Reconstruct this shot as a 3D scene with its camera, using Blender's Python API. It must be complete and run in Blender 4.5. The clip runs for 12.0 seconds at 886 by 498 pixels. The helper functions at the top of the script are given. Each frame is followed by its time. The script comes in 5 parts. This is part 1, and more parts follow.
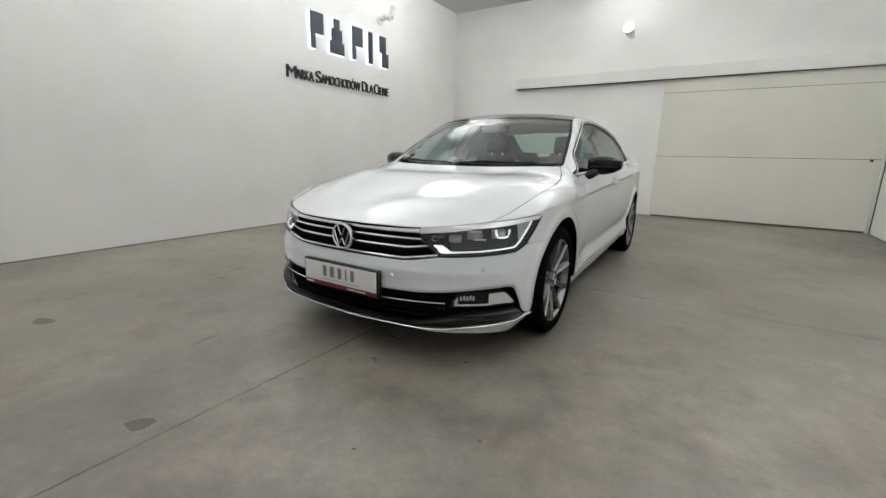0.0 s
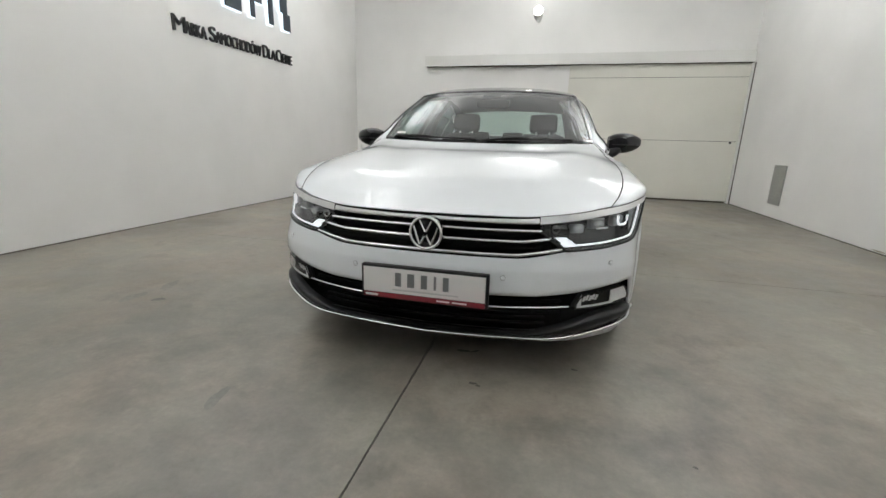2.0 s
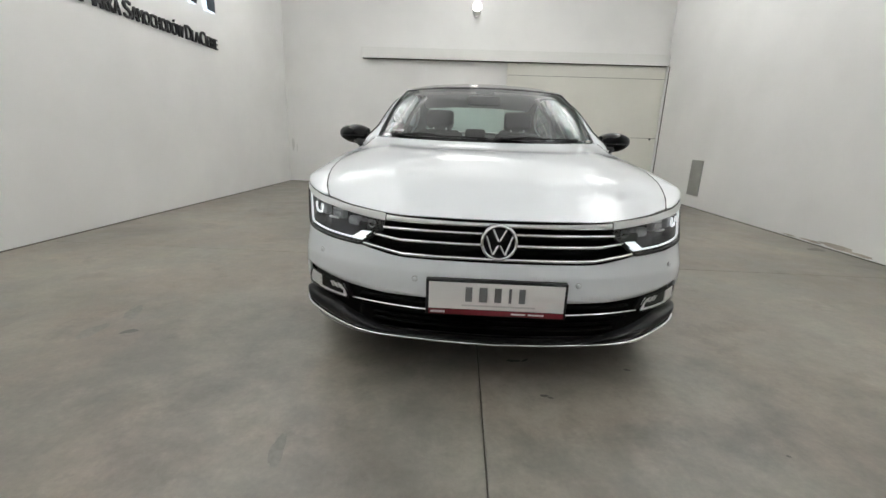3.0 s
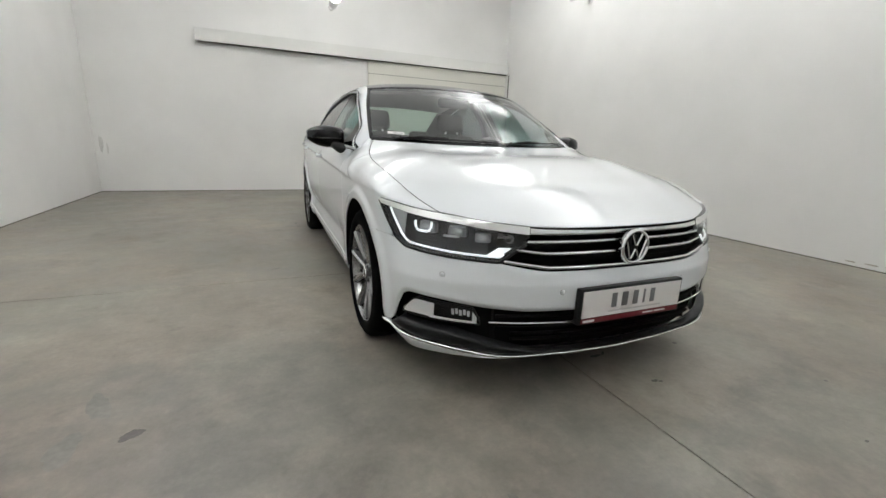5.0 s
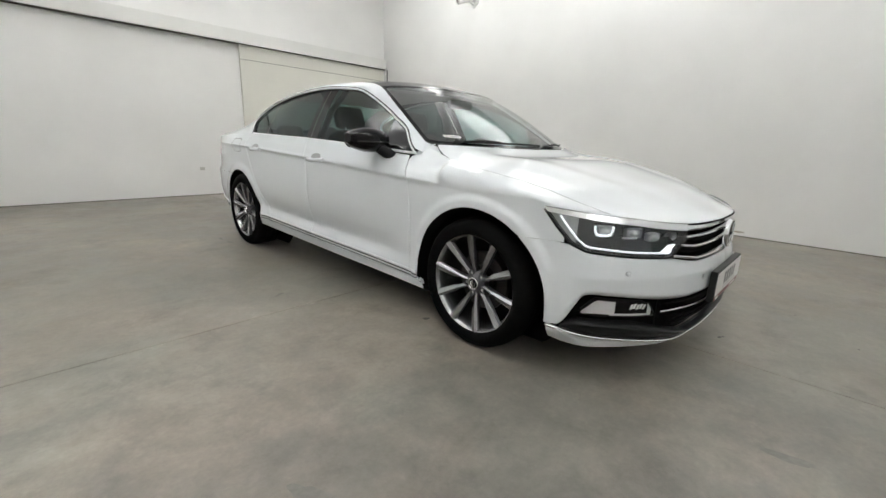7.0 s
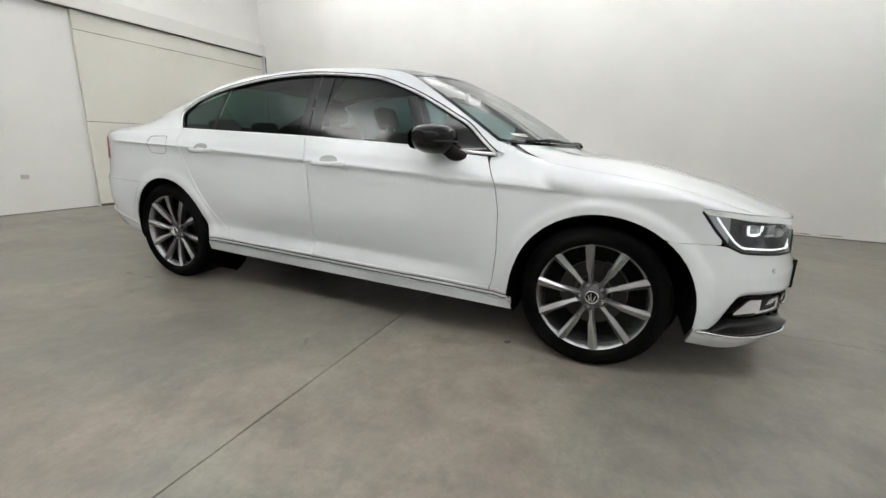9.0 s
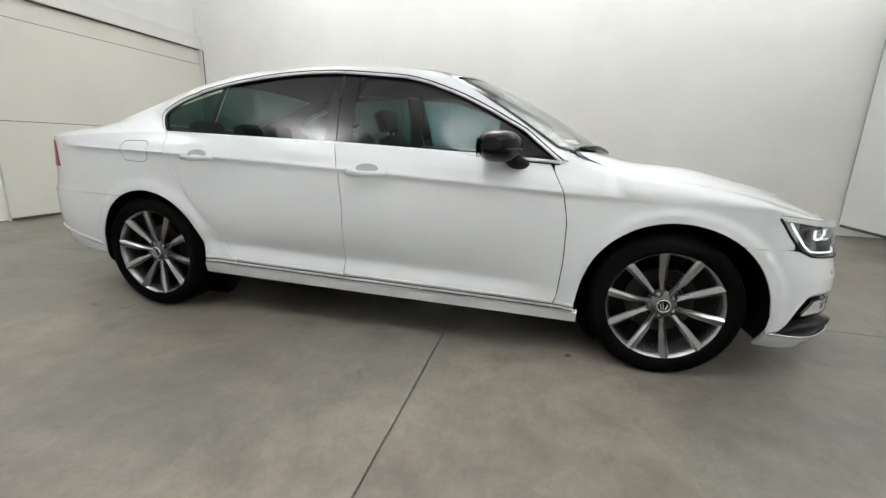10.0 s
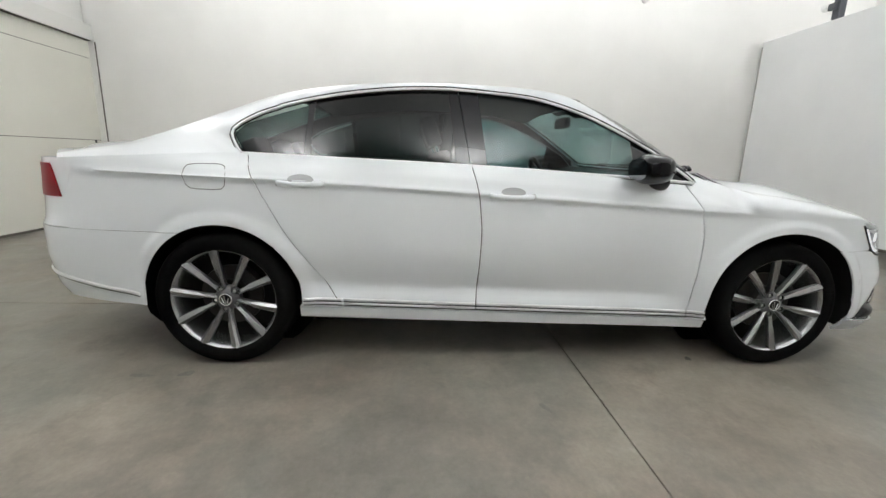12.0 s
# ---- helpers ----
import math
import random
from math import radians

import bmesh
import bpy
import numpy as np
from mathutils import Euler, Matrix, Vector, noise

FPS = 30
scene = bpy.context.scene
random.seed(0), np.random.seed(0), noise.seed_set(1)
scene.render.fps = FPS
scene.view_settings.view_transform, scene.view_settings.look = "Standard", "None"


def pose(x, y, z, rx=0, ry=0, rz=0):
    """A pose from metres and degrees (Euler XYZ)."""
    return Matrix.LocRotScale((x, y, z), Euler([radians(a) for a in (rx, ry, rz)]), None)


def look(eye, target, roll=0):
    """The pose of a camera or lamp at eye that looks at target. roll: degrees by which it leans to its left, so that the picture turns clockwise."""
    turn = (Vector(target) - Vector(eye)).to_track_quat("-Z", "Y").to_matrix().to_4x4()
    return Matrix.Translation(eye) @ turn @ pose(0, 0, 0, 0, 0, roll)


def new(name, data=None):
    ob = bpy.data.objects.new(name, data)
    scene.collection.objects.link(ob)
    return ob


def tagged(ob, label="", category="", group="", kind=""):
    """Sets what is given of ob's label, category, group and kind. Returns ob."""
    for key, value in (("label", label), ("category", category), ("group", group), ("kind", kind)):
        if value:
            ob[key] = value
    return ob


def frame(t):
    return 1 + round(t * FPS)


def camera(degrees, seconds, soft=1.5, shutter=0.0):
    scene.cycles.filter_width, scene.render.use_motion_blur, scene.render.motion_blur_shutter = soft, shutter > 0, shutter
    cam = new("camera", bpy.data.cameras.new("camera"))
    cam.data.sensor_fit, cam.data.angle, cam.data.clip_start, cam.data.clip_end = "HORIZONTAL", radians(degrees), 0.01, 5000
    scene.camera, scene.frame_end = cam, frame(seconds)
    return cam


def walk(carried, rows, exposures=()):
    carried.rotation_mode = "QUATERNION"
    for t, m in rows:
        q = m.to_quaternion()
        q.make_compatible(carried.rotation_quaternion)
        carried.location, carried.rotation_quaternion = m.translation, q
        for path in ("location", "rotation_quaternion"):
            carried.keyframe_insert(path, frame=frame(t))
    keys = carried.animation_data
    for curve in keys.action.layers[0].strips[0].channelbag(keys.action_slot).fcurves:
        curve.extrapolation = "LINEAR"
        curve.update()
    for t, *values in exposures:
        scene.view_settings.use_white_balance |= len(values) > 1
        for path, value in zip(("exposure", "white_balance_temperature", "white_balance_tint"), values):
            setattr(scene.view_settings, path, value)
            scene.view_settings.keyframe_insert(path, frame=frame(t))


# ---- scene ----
cam = camera(93.1, 12.0)
PATH = [
    (0, (1.602, -2.445, 1.053), (0.568, -0.789, 0.619), 1.2),
    (0.5, (1.307, -2.478, 1.039), (0.371, -0.768, 0.593), 1.4),
    (1, (1.05, -2.47, 1.015), (0.242, -0.698, 0.558), 1.4),
    (1.5, (0.757, -2.438, 0.994), (0.119, -0.603, 0.519), 1.5),
    (2, (0.461, -2.473, 0.987), (0.002, -0.591, 0.492), 1.6),
    (2.5, (0.158, -2.506, 1.009), (-0.113, -0.591, 0.503), 1.8),
    (3, (-0.158, -2.424, 1.005), (-0.224, -0.492, 0.492), 2.0),
    (3.2, (-0.251, -2.417, 0.979), (-0.261, -0.471, 0.516), 2.4),
    (5, (-1.34, -2.064, 1.0), (-0.566, -0.287, 0.508), 2.2),
    (5.5, (-1.679, -1.953, 1.004), (-0.718, -0.27, 0.51), 1.9),
    (6, (-1.963, -1.743, 0.98), (-0.836, -0.167, 0.483), 1.8),
    (6.5, (-2.192, -1.487, 1.013), (-0.915, -0.031, 0.515), 1.8),
    (7, (-2.439, -1.251, 1.016), (-1.027, 0.076, 0.519), 2.0),
    (8.8, (-2.784, -0.194, 0.988), (-1.022, 0.622, 0.509), 1.9),
    (9, (-2.808, -0.059, 0.987), (-1.016, 0.683, 0.502), 1.9),
    (9.5, (-2.808, 0.262, 0.998), (-0.956, 0.847, 0.522), 2.0),
    (10, (-2.848, 0.58, 0.999), (-0.953, 1.014, 0.526), 1.9),
    (10.5, (-2.874, 0.883, 1.008), (-0.952, 1.179, 0.543), 1.9),
    (11, (-2.854, 1.198, 1.02), (-0.912, 1.357, 0.567), 1.8),
    (11.5, (-2.859, 1.51, 1.032), (-0.91, 1.535, 0.587), 1.7),
    (12, (-2.859, 1.863, 1.04), (-0.909, 1.744, 0.61), 1.7),
]
walk(cam, [(t, look(eye, target, roll)) for t, eye, target, roll in PATH], ((0, -0.12), (3, -0.08), (5.5, 0.0), (8.8, 0.16), (11.0, 0.19), (12.0, 0.14)))

# ---- world and light ----
world = bpy.data.worlds.new("world")
world.use_nodes = True
world.node_tree.nodes["Background"].inputs[0].default_value = (0.6, 0.65, 0.7, 1)
world.node_tree.nodes["Background"].inputs[1].default_value = 0.05
scene.world = world

# the room and the car share one frame
ROOM = pose(0, 0, 0)
WEST, EAST, NORTH, SOUTH, HIGH = -3.79, 3.78, 6.56, -5.0, 4.21


# ---- materials ----
def mat(name):
    m = bpy.data.materials.new(name)
    m.use_nodes = True
    return m, m.node_tree.nodes, m.node_tree.links, m.node_tree.nodes["Principled BSDF"]


def simple(name, colour, rough=0.5, metal=0.0, coat=0.0, grain=0.0, bump=0.0, scale=40.0, emit=0.0, spec=0.5):
    """A material with slight mottling and relief at two scales."""
    m, n, l, b = mat(name)
    b.inputs["Base Color"].default_value = (*colour, 1)
    b.inputs["Roughness"].default_value = rough
    b.inputs["Metallic"].default_value = metal
    b.inputs["Coat Weight"].default_value = coat
    b.inputs["Coat Roughness"].default_value = 0.04
    b.inputs["Specular IOR Level"].default_value = spec
    if emit:
        b.inputs["Emission Color"].default_value = (*colour, 1)
        b.inputs["Emission Strength"].default_value = emit
    if grain or bump:
        tc = n.new("ShaderNodeTexCoord")
        big, fine = n.new("ShaderNodeTexNoise"), n.new("ShaderNodeTexNoise")
        big.inputs["Scale"].default_value, fine.inputs["Scale"].default_value = scale * 0.08, scale
        big.inputs["Detail"].default_value = fine.inputs["Detail"].default_value = 4
        add = n.new("ShaderNodeMath")
        add.operation = "ADD"
        l.new(tc.outputs["Object"], big.inputs["Vector"])
        l.new(tc.outputs["Object"], fine.inputs["Vector"])
        l.new(big.outputs["Fac"], add.inputs[0])
        l.new(fine.outputs["Fac"], add.inputs[1])
        if grain:
            ramp = n.new("ShaderNodeMapRange")
            ramp.inputs["From Min"].default_value, ramp.inputs["From Max"].default_value = 0.6, 1.4
            ramp.inputs["To Min"].default_value, ramp.inputs["To Max"].default_value = 1 - grain, 1 + grain
            mul = n.new("ShaderNodeVectorMath")
            mul.operation = "SCALE"
            mul.inputs[0].default_value = colour
            l.new(add.outputs[0], ramp.inputs["Value"])
            l.new(ramp.outputs["Result"], mul.inputs["Scale"])
            l.new(mul.outputs[0], b.inputs["Base Color"])
        if bump:
            bp = n.new("ShaderNodeBump")
            bp.inputs["Strength"].default_value = bump
            bp.inputs["Distance"].default_value = 0.002
            l.new(fine.outputs["Fac"], bp.inputs["Height"])
            l.new(bp.outputs["Normal"], b.inputs["Normal"])
    return m


def glass(name, tint, gloss=0.04, ior=1.72):
    """Thin glazing: tinted see-through with mirror gloss that grows towards grazing angles, alike from both sides."""
    m, n, l, b = mat(name)
    n.remove(b)
    tr, gl, mix, lw = (n.new(k) for k in ("ShaderNodeBsdfTransparent", "ShaderNodeBsdfGlossy", "ShaderNodeMixShader", "ShaderNodeLayerWeight"))
    tr.inputs["Color"].default_value = (*tint, 1)
    gl.inputs["Roughness"].default_value = gloss
    lw.inputs["Blend"].default_value = 0.5
    straight = 1.5 * ((ior - 1) / (ior + 1)) ** 2
    power, rise = n.new("ShaderNodeMath"), n.new("ShaderNodeMath")
    power.operation, rise.operation = "POWER", "MULTIPLY_ADD"
    power.inputs[1].default_value = 5.0
    rise.inputs[1].default_value, rise.inputs[2].default_value = 1 - straight, straight
    l.new(lw.outputs["Facing"], power.inputs[0])
    l.new(power.outputs[0], rise.inputs[0])
    l.new(rise.outputs[0], mix.inputs[0])
    l.new(tr.outputs[0], mix.inputs[1])
    l.new(gl.outputs[0], mix.inputs[2])
    l.new(mix.outputs[0], n["Material Output"].inputs[0])
    return m


def concrete(name):
    """Power-floated, sealed concrete: clouds, trowel marks, small stains."""
    m, n, l, b = mat(name)
    tc = n.new("ShaderNodeTexCoord")
    def tex(kind, scale, detail=6.0, rough=0.6, distort=0.0):
        t = n.new(kind)
        t.inputs["Scale"].default_value = scale
        t.inputs["Detail"].default_value, t.inputs["Roughness"].default_value = detail, rough
        t.inputs["Distortion"].default_value = distort
        l.new(tc.outputs["Object"], t.inputs["Vector"])
        return t
    def ramp(src, a, b2, ca, cb):
        r = n.new("ShaderNodeMapRange")
        r.inputs["From Min"].default_value, r.inputs["From Max"].default_value = a, b2
        r.inputs["To Min"].default_value, r.inputs["To Max"].default_value = ca, cb
        l.new(src.outputs["Fac"], r.inputs["Value"])
        return r
    clouds, mid, fine, blot = tex("ShaderNodeTexNoise", 0.75, 5, 0.55, 0.3), tex("ShaderNodeTexNoise", 4.2, 7, 0.62, 0.25), tex("ShaderNodeTexNoise", 45, 4, 0.7), tex("ShaderNodeTexNoise", 2.3, 8, 0.70, 0.2)
    f1, f2, f3, f4 = ramp(clouds, 0.32, 0.68, 0.74, 1.26), ramp(mid, 0.34, 0.66, 0.80, 1.20), ramp(fine, 0.3, 0.7, 0.92, 1.08), ramp(blot, 0.54, 0.66, 1.0, 0.78)
    prod = f1
    f5 = ramp(tex("ShaderNodeTexNoise", 11, 5, 0.65, 0.3), 0.34, 0.66, 0.93, 1.07)
    f6 = ramp(tex("ShaderNodeTexNoise", 5.5, 8, 0.72, 0.6), 0.60, 0.70, 1.0, 1.12)
    for f in (f2, f3, f4, f5, f6):
        mu = n.new("ShaderNodeMath")
        mu.operation = "MULTIPLY"
        l.new(prod.outputs[0], mu.inputs[0])
        l.new(f.outputs[0], mu.inputs[1])
        prod = mu
    col = n.new("ShaderNodeVectorMath")
    col.operation = "SCALE"
    tint, warm = n.new("ShaderNodeMix"), ramp(tex("ShaderNodeTexNoise", 1.15, 6, 0.6, 0.4), 0.40, 0.60, 0.0, 1.0)
    tint.data_type = "RGBA"
    tint.inputs[6].default_value, tint.inputs[7].default_value = (0.175, 0.165, 0.141, 1), (0.197, 0.172, 0.143, 1)
    l.new(warm.outputs[0], tint.inputs[0])
    l.new(tint.outputs[2], col.inputs[0])
    l.new(prod.outputs[0], col.inputs["Scale"])
    l.new(col.outputs[0], b.inputs["Base Color"])
    rr = ramp(mid, 0.3, 0.7, 0.34, 0.55)
    l.new(rr.outputs[0], b.inputs["Roughness"])
    bp = n.new("ShaderNodeBump")
    bp.inputs["Strength"].default_value, bp.inputs["Distance"].default_value = 0.12, 0.003
    l.new(fine.outputs["Fac"], bp.inputs["Height"])
    l.new(bp.outputs["Normal"], b.inputs["Normal"])
    return m


def plaster(name, colour, dirt=0.0):
    """Painted plaster with soft unevenness; dirt: scuffs low down in patches."""
    m, n, l, b = mat(name)
    tc, geo = n.new("ShaderNodeTexCoord"), n.new("ShaderNodeNewGeometry")
    a, f = n.new("ShaderNodeTexNoise"), n.new("ShaderNodeTexNoise")
    a.inputs["Scale"].default_value, f.inputs["Scale"].default_value = 1.1, 120
    a.inputs["Detail"].default_value, f.inputs["Detail"].default_value = 5, 3
    for t in (a, f):
        l.new(tc.outputs["Object"], t.inputs["Vector"])
    r = n.new("ShaderNodeMapRange")
    r.inputs["From Min"].default_value, r.inputs["From Max"].default_value = 0.3, 0.7
    r.inputs["To Min"].default_value, r.inputs["To Max"].default_value = 0.955, 1.03
    l.new(a.outputs["Fac"], r.inputs["Value"])
    c = n.new("ShaderNodeVectorMath")
    c.operation = "SCALE"
    c.inputs[0].default_value = colour
    l.new(r.outputs[0], c.inputs["Scale"])
    l.new(c.outputs[0], b.inputs["Base Color"])
    b.inputs["Roughness"].default_value = 0.75
    b.inputs["Specular IOR Level"].default_value = 0.25
    bp = n.new("ShaderNodeBump")
    bp.inputs["Strength"].default_value, bp.inputs["Distance"].default_value = 0.25, 0.002
    l.new(f.outputs["Fac"], bp.inputs["Height"])
    l.new(bp.outputs["Normal"], b.inputs["Normal"])
    return m


FLOOR = concrete("floor_concrete")
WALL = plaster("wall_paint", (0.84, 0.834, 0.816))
# ceiling greyed below the wall white to weaken light falling on the hood
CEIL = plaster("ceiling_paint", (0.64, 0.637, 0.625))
DOOR = plaster("door_cream_paint", (0.72, 0.71, 0.645))
CASING = plaster("casing_paint", (0.78, 0.775, 0.75))
JOINT = simple("joint_dark", (0.10, 0.088, 0.073), 0.9, grain=0.3, scale=60)
GREYSTEEL = simple("grey_steel", (0.42, 0.42, 0.40), 0.5, 0.6, grain=0.1, scale=80)
STAIN = simple("oil_stain", (0.066, 0.060, 0.052), 0.45, grain=0.35, scale=70)
SIGN = simple("sign_dark_blue_grey", (0.028, 0.038, 0.05), 0.4, grain=0.1, scale=60)
SIGNBACK = simple("sign_lit_edge", (0.80, 0.90, 1.0), 0.5, emit=1.6)
BLACKTEXT = simple("black_lettering", (0.015, 0.015, 0.016), 0.45)
LAMPBODY = simple("lamp_white_metal", (0.75, 0.75, 0.74), 0.4, grain=0.04, scale=50)
LAMPGLOW = simple("lamp_glass_lit", (1.0, 0.96, 0.90), 0.3, emit=14.0)


# ---- mesh helpers ----
def mesh_object(name, bm, material, parent=None, label="", smooth=False, bevel=0.0):
    me = bpy.data.meshes.new(name)
    bm.normal_update()
    bm.to_mesh(me)
    bm.free()
    if material is not None:
        me.materials.append(material)
    if smooth:
        for p in me.polygons:
            p.use_smooth = True
    ob = new(name, me)
    if parent is not None:
        ob.parent = parent
    if label:
        ob["label"] = label
    if bevel:
        md = ob.modifiers.new("bevel", "BEVEL")
        md.width, md.segments, md.limit_method = bevel, 2, "ANGLE"
    return ob


def part(name, bm, material, parent, label="", smooth=False, bevel=0.0):
    return mesh_object(name, bm, material, parent, label, smooth, bevel)


def box(bm, x0, x1, y0, y1, z0, z1):
    v = [bm.verts.new((x, y, z)) for x in (x0, x1) for y in (y0, y1) for z in (z0, z1)]
    for q in ((0, 1, 3, 2), (4, 6, 7, 5), (0, 4, 5, 1), (2, 3, 7, 6), (0, 2, 6, 4), (1, 5, 7, 3)):
        bm.faces.new([v[i] for i in q])
    return bm


def one_box(*a):
    return box(bmesh.new(), *a)


def setting(name, bm, material, label, category, **k):
    ob = mesh_object(name, bm, material, **k)
    ob.matrix_world = ROOM
    return tagged(ob, label, category, kind="structure")


def group_at(name, m, label, category, group="", kind=""):
    e = new(name)
    e.empty_display_size = 0.2
    e.matrix_world = m
    return tagged(e, label, category, group, kind)


# ---- room ----
# floor slabs with sawn joints between them
JX, JY = -0.036, 1.04
floor = mesh_object("floor", one_box(WEST - 0.3, EAST + 0.3, SOUTH - 0.3, NORTH + 0.3, -0.2, -0.012), JOINT)
floor.matrix_world = ROOM
tagged(floor, "smooth grey power-floated concrete floor with sawn joints", "floor", kind="structure")
GAP = 0.0028
for x0, x1 in ((WEST - 0.3, JX - GAP), (JX + GAP, EAST + 0.3)):
    for y0, y1 in ((SOUTH - 0.3, JY - 4.2 - GAP), (JY - 4.2 + GAP, JY - GAP), (JY + GAP, NORTH + 0.3)):
        part("slab", one_box(x0, x1, y0, y1, -0.012, 0.0), FLOOR, floor, bevel=0.002)
T = 0.25
setting("wall_west", one_box(WEST - T, WEST, SOUTH - T, NORTH + T, 0, HIGH), WALL, "matt white painted wall with a raised sign", "wall")
setting("wall_east", one_box(EAST, EAST + T, SOUTH - T, NORTH + T, 0, HIGH), WALL, "matt white painted wall with scuffs low down", "wall")
setting("wall_south", one_box(WEST, EAST, SOUTH - T, SOUTH, 0, HIGH), WALL, "plain white painted wall", "wall")
setting("ceiling", one_box(WEST - T, EAST + T, SOUTH - T, NORTH + T, HIGH, HIGH + 0.2), CEIL, "plain painted ceiling, greyed to weaken the light it throws down", "ceiling")
# back wall with the doorway
DX0, DX1, DH = 0.68, 3.78, 2.475
bm = box(bmesh.new(), WEST, DX0 + 0.12, NORTH, NORTH + T, 0, HIGH)
box(bm, DX0 + 0.12, EAST, NORTH, NORTH + T, DH, HIGH)
setting("wall_north", bm, WALL, "white painted end wall with a sliding door opening", "wall")

for nm, b in (("wall_foot_gap", (WEST, WEST + 0.006, SOUTH, NORTH)), ("wall_foot_gap", (EAST - 0.006, EAST, SOUTH, NORTH)), ("wall_foot_gap", (WEST + 0.006, DX0 - 0.01, NORTH - 0.006, NORTH))):
    setting(nm, one_box(*b, 0.0, 0.009), JOINT, "thin dark dirty joint at the foot of the wall", "joint")

# sliding door: leaf, casing and track cover
RAILX = -2.20
door = group_at("door_1", ROOM, "large cream sliding door, closed, with fine horizontal seams", "door", kind="structure")
for k, (z0, z1) in enumerate(((0.035, 1.124), (1.131, 2.238), (2.245, 2.485))):
    part("leaf_panel", one_box(DX0, DX1 - 0.03, NORTH - 0.05, NORTH - 0.006, z0, z1), DOOR, door, bevel=0.002)
part("leaf_core", one_box(DX0 + 0.01, DX1 - 0.04, NORTH - 0.044, NORTH - 0.012, 0.03, 2.485), JOINT, door, "dark seam backing")
part("floor_seal", one_box(DX0 + 0.02, DX1 - 0.06, NORTH - 0.04, NORTH - 0.01, 0.004, 0.032), JOINT, door, "black rubber floor seal")
part("finger_pull", one_box(DX1 - 0.17, DX1 - 0.13, NORTH - 0.058, NORTH - 0.05, 1.09, 1.13), BLACKTEXT, door, "small dark finger pull", bevel=0.004)
rail = group_at("track_cover", ROOM, "long white box section covering the sliding door track", "track cover", kind="structure")
part("cover", one_box(RAILX, EAST - 0.02, NORTH - 0.12, NORTH - 0.002, 2.477, 2.675), CASING, rail, bevel=0.006)
# dark strip in place of the shade under the cover
part("cover_shade", one_box(RAILX + 0.03, EAST - 0.05, NORTH - 0.10, NORTH - 0.01, 2.467, 2.479), JOINT, rail, "dark strip painted as the shade under the cover")
part("end_trim", one_box(EAST - 0.035, EAST - 0.004, NORTH - 0.12, NORTH - 0.004, 0.0, 2.465), CASING, door, "narrow white stop post", bevel=0.004)

part("edge_strip", one_box(EAST - 0.016, EAST - 0.003, NORTH - 0.130, NORTH - 0.121, 0.0, 2.465), JOINT, door, "thin dark strip at the door's edge")

# tall gate leaf near the other end, on a hanging track
gate = group_at("sliding_gate", ROOM, "tall plain white gate leaf hanging from a steel bracket", "gate", kind="structure")
GV = -3.30
part("gate_leaf", one_box(-1.2, EAST - 0.05, GV - 0.06, GV, 0.17, 2.86), plaster("gate_paint", (0.80, 0.81, 0.815)), gate, bevel=0.006)
part("gate_seal", one_box(EAST - 0.048, EAST - 0.02, GV - 0.05, GV - 0.01, 0.18, 2.80), GREYSTEEL, gate, "grey edge seal")
part("bottom_seal", one_box(-1.2, EAST - 0.06, GV - 0.05, GV - 0.01, 0.135, 0.169), JOINT, gate, "black rubber sweep")
bm = box(bmesh.new(), 2.60, 2.70, GV - 0.10, GV - 0.02, 2.87, HIGH)
box(bm, 2.63, 2.72, GV - 0.02, GV + 0.03, 2.98, 3.06)
part("hanger", bm, simple("dark_hanger_steel", (0.10, 0.105, 0.12), 0.5, 0.5, grain=0.15, scale=50), gate, "dark grey steel hanger with a roller", bevel=0.006)

# grey louvred wall box low on the east wall
vent = group_at("wall_vent", ROOM, "narrow grey metal vent cover low on the white wall", "vent", kind="structure")
bm = box(bmesh.new(), EAST - 0.02, EAST - 0.002, 4.68, 5.015, 0.205, 0.785)
part("frame", bm, GREYSTEEL, vent, bevel=0.004)
for i in range(11):
    part("slat", box(bmesh.new(), EAST - 0.030, EAST - 0.021, 4.72, 4.975, 0.26 + i * 0.043, 0.246 + i * 0.043), GREYSTEEL, vent)

# small socket cover on the end wall
sock = mesh_object("socket_cover", one_box(-0.095, -0.02, NORTH - 0.012, NORTH - 0.001, 0.415, 0.465), simple("socket_plastic", (0.55, 0.54, 0.50), 0.45), bevel=0.003)
sock.matrix_world = ROOM
tagged(sock, "small cream plastic socket cover on the wall", "socket")

# ---- wall sign: five plain back-lit shapes, brand not lettered ----
sign = group_at("wall_sign", ROOM @ pose(WEST, 2.25, 2.605), "five raised dark blue-grey sign shapes with back-lit edges", "sign")
SHT = 0.515


def sign_shape(i, y0, y1, holes):
    """A raised plate with pale lit edge behind it; y runs along the wall."""
    for nm, x0, x1, g, m in (("lit_edge", 0.012, 0.040, 0.008, SIGNBACK), ("face_plate", 0.041, 0.062, 0.0, SIGN)):
        bm = bmesh.new()
        for a, b, c, d in holes:
            box(bm, x0, x1, y0 + a * (y1 - y0) - g, y0 + b * (y1 - y0) + g, c * SHT - g, d * SHT + g)
        part(nm, bm, m, sign, "" if nm == "face_plate" else "pale lit edge")


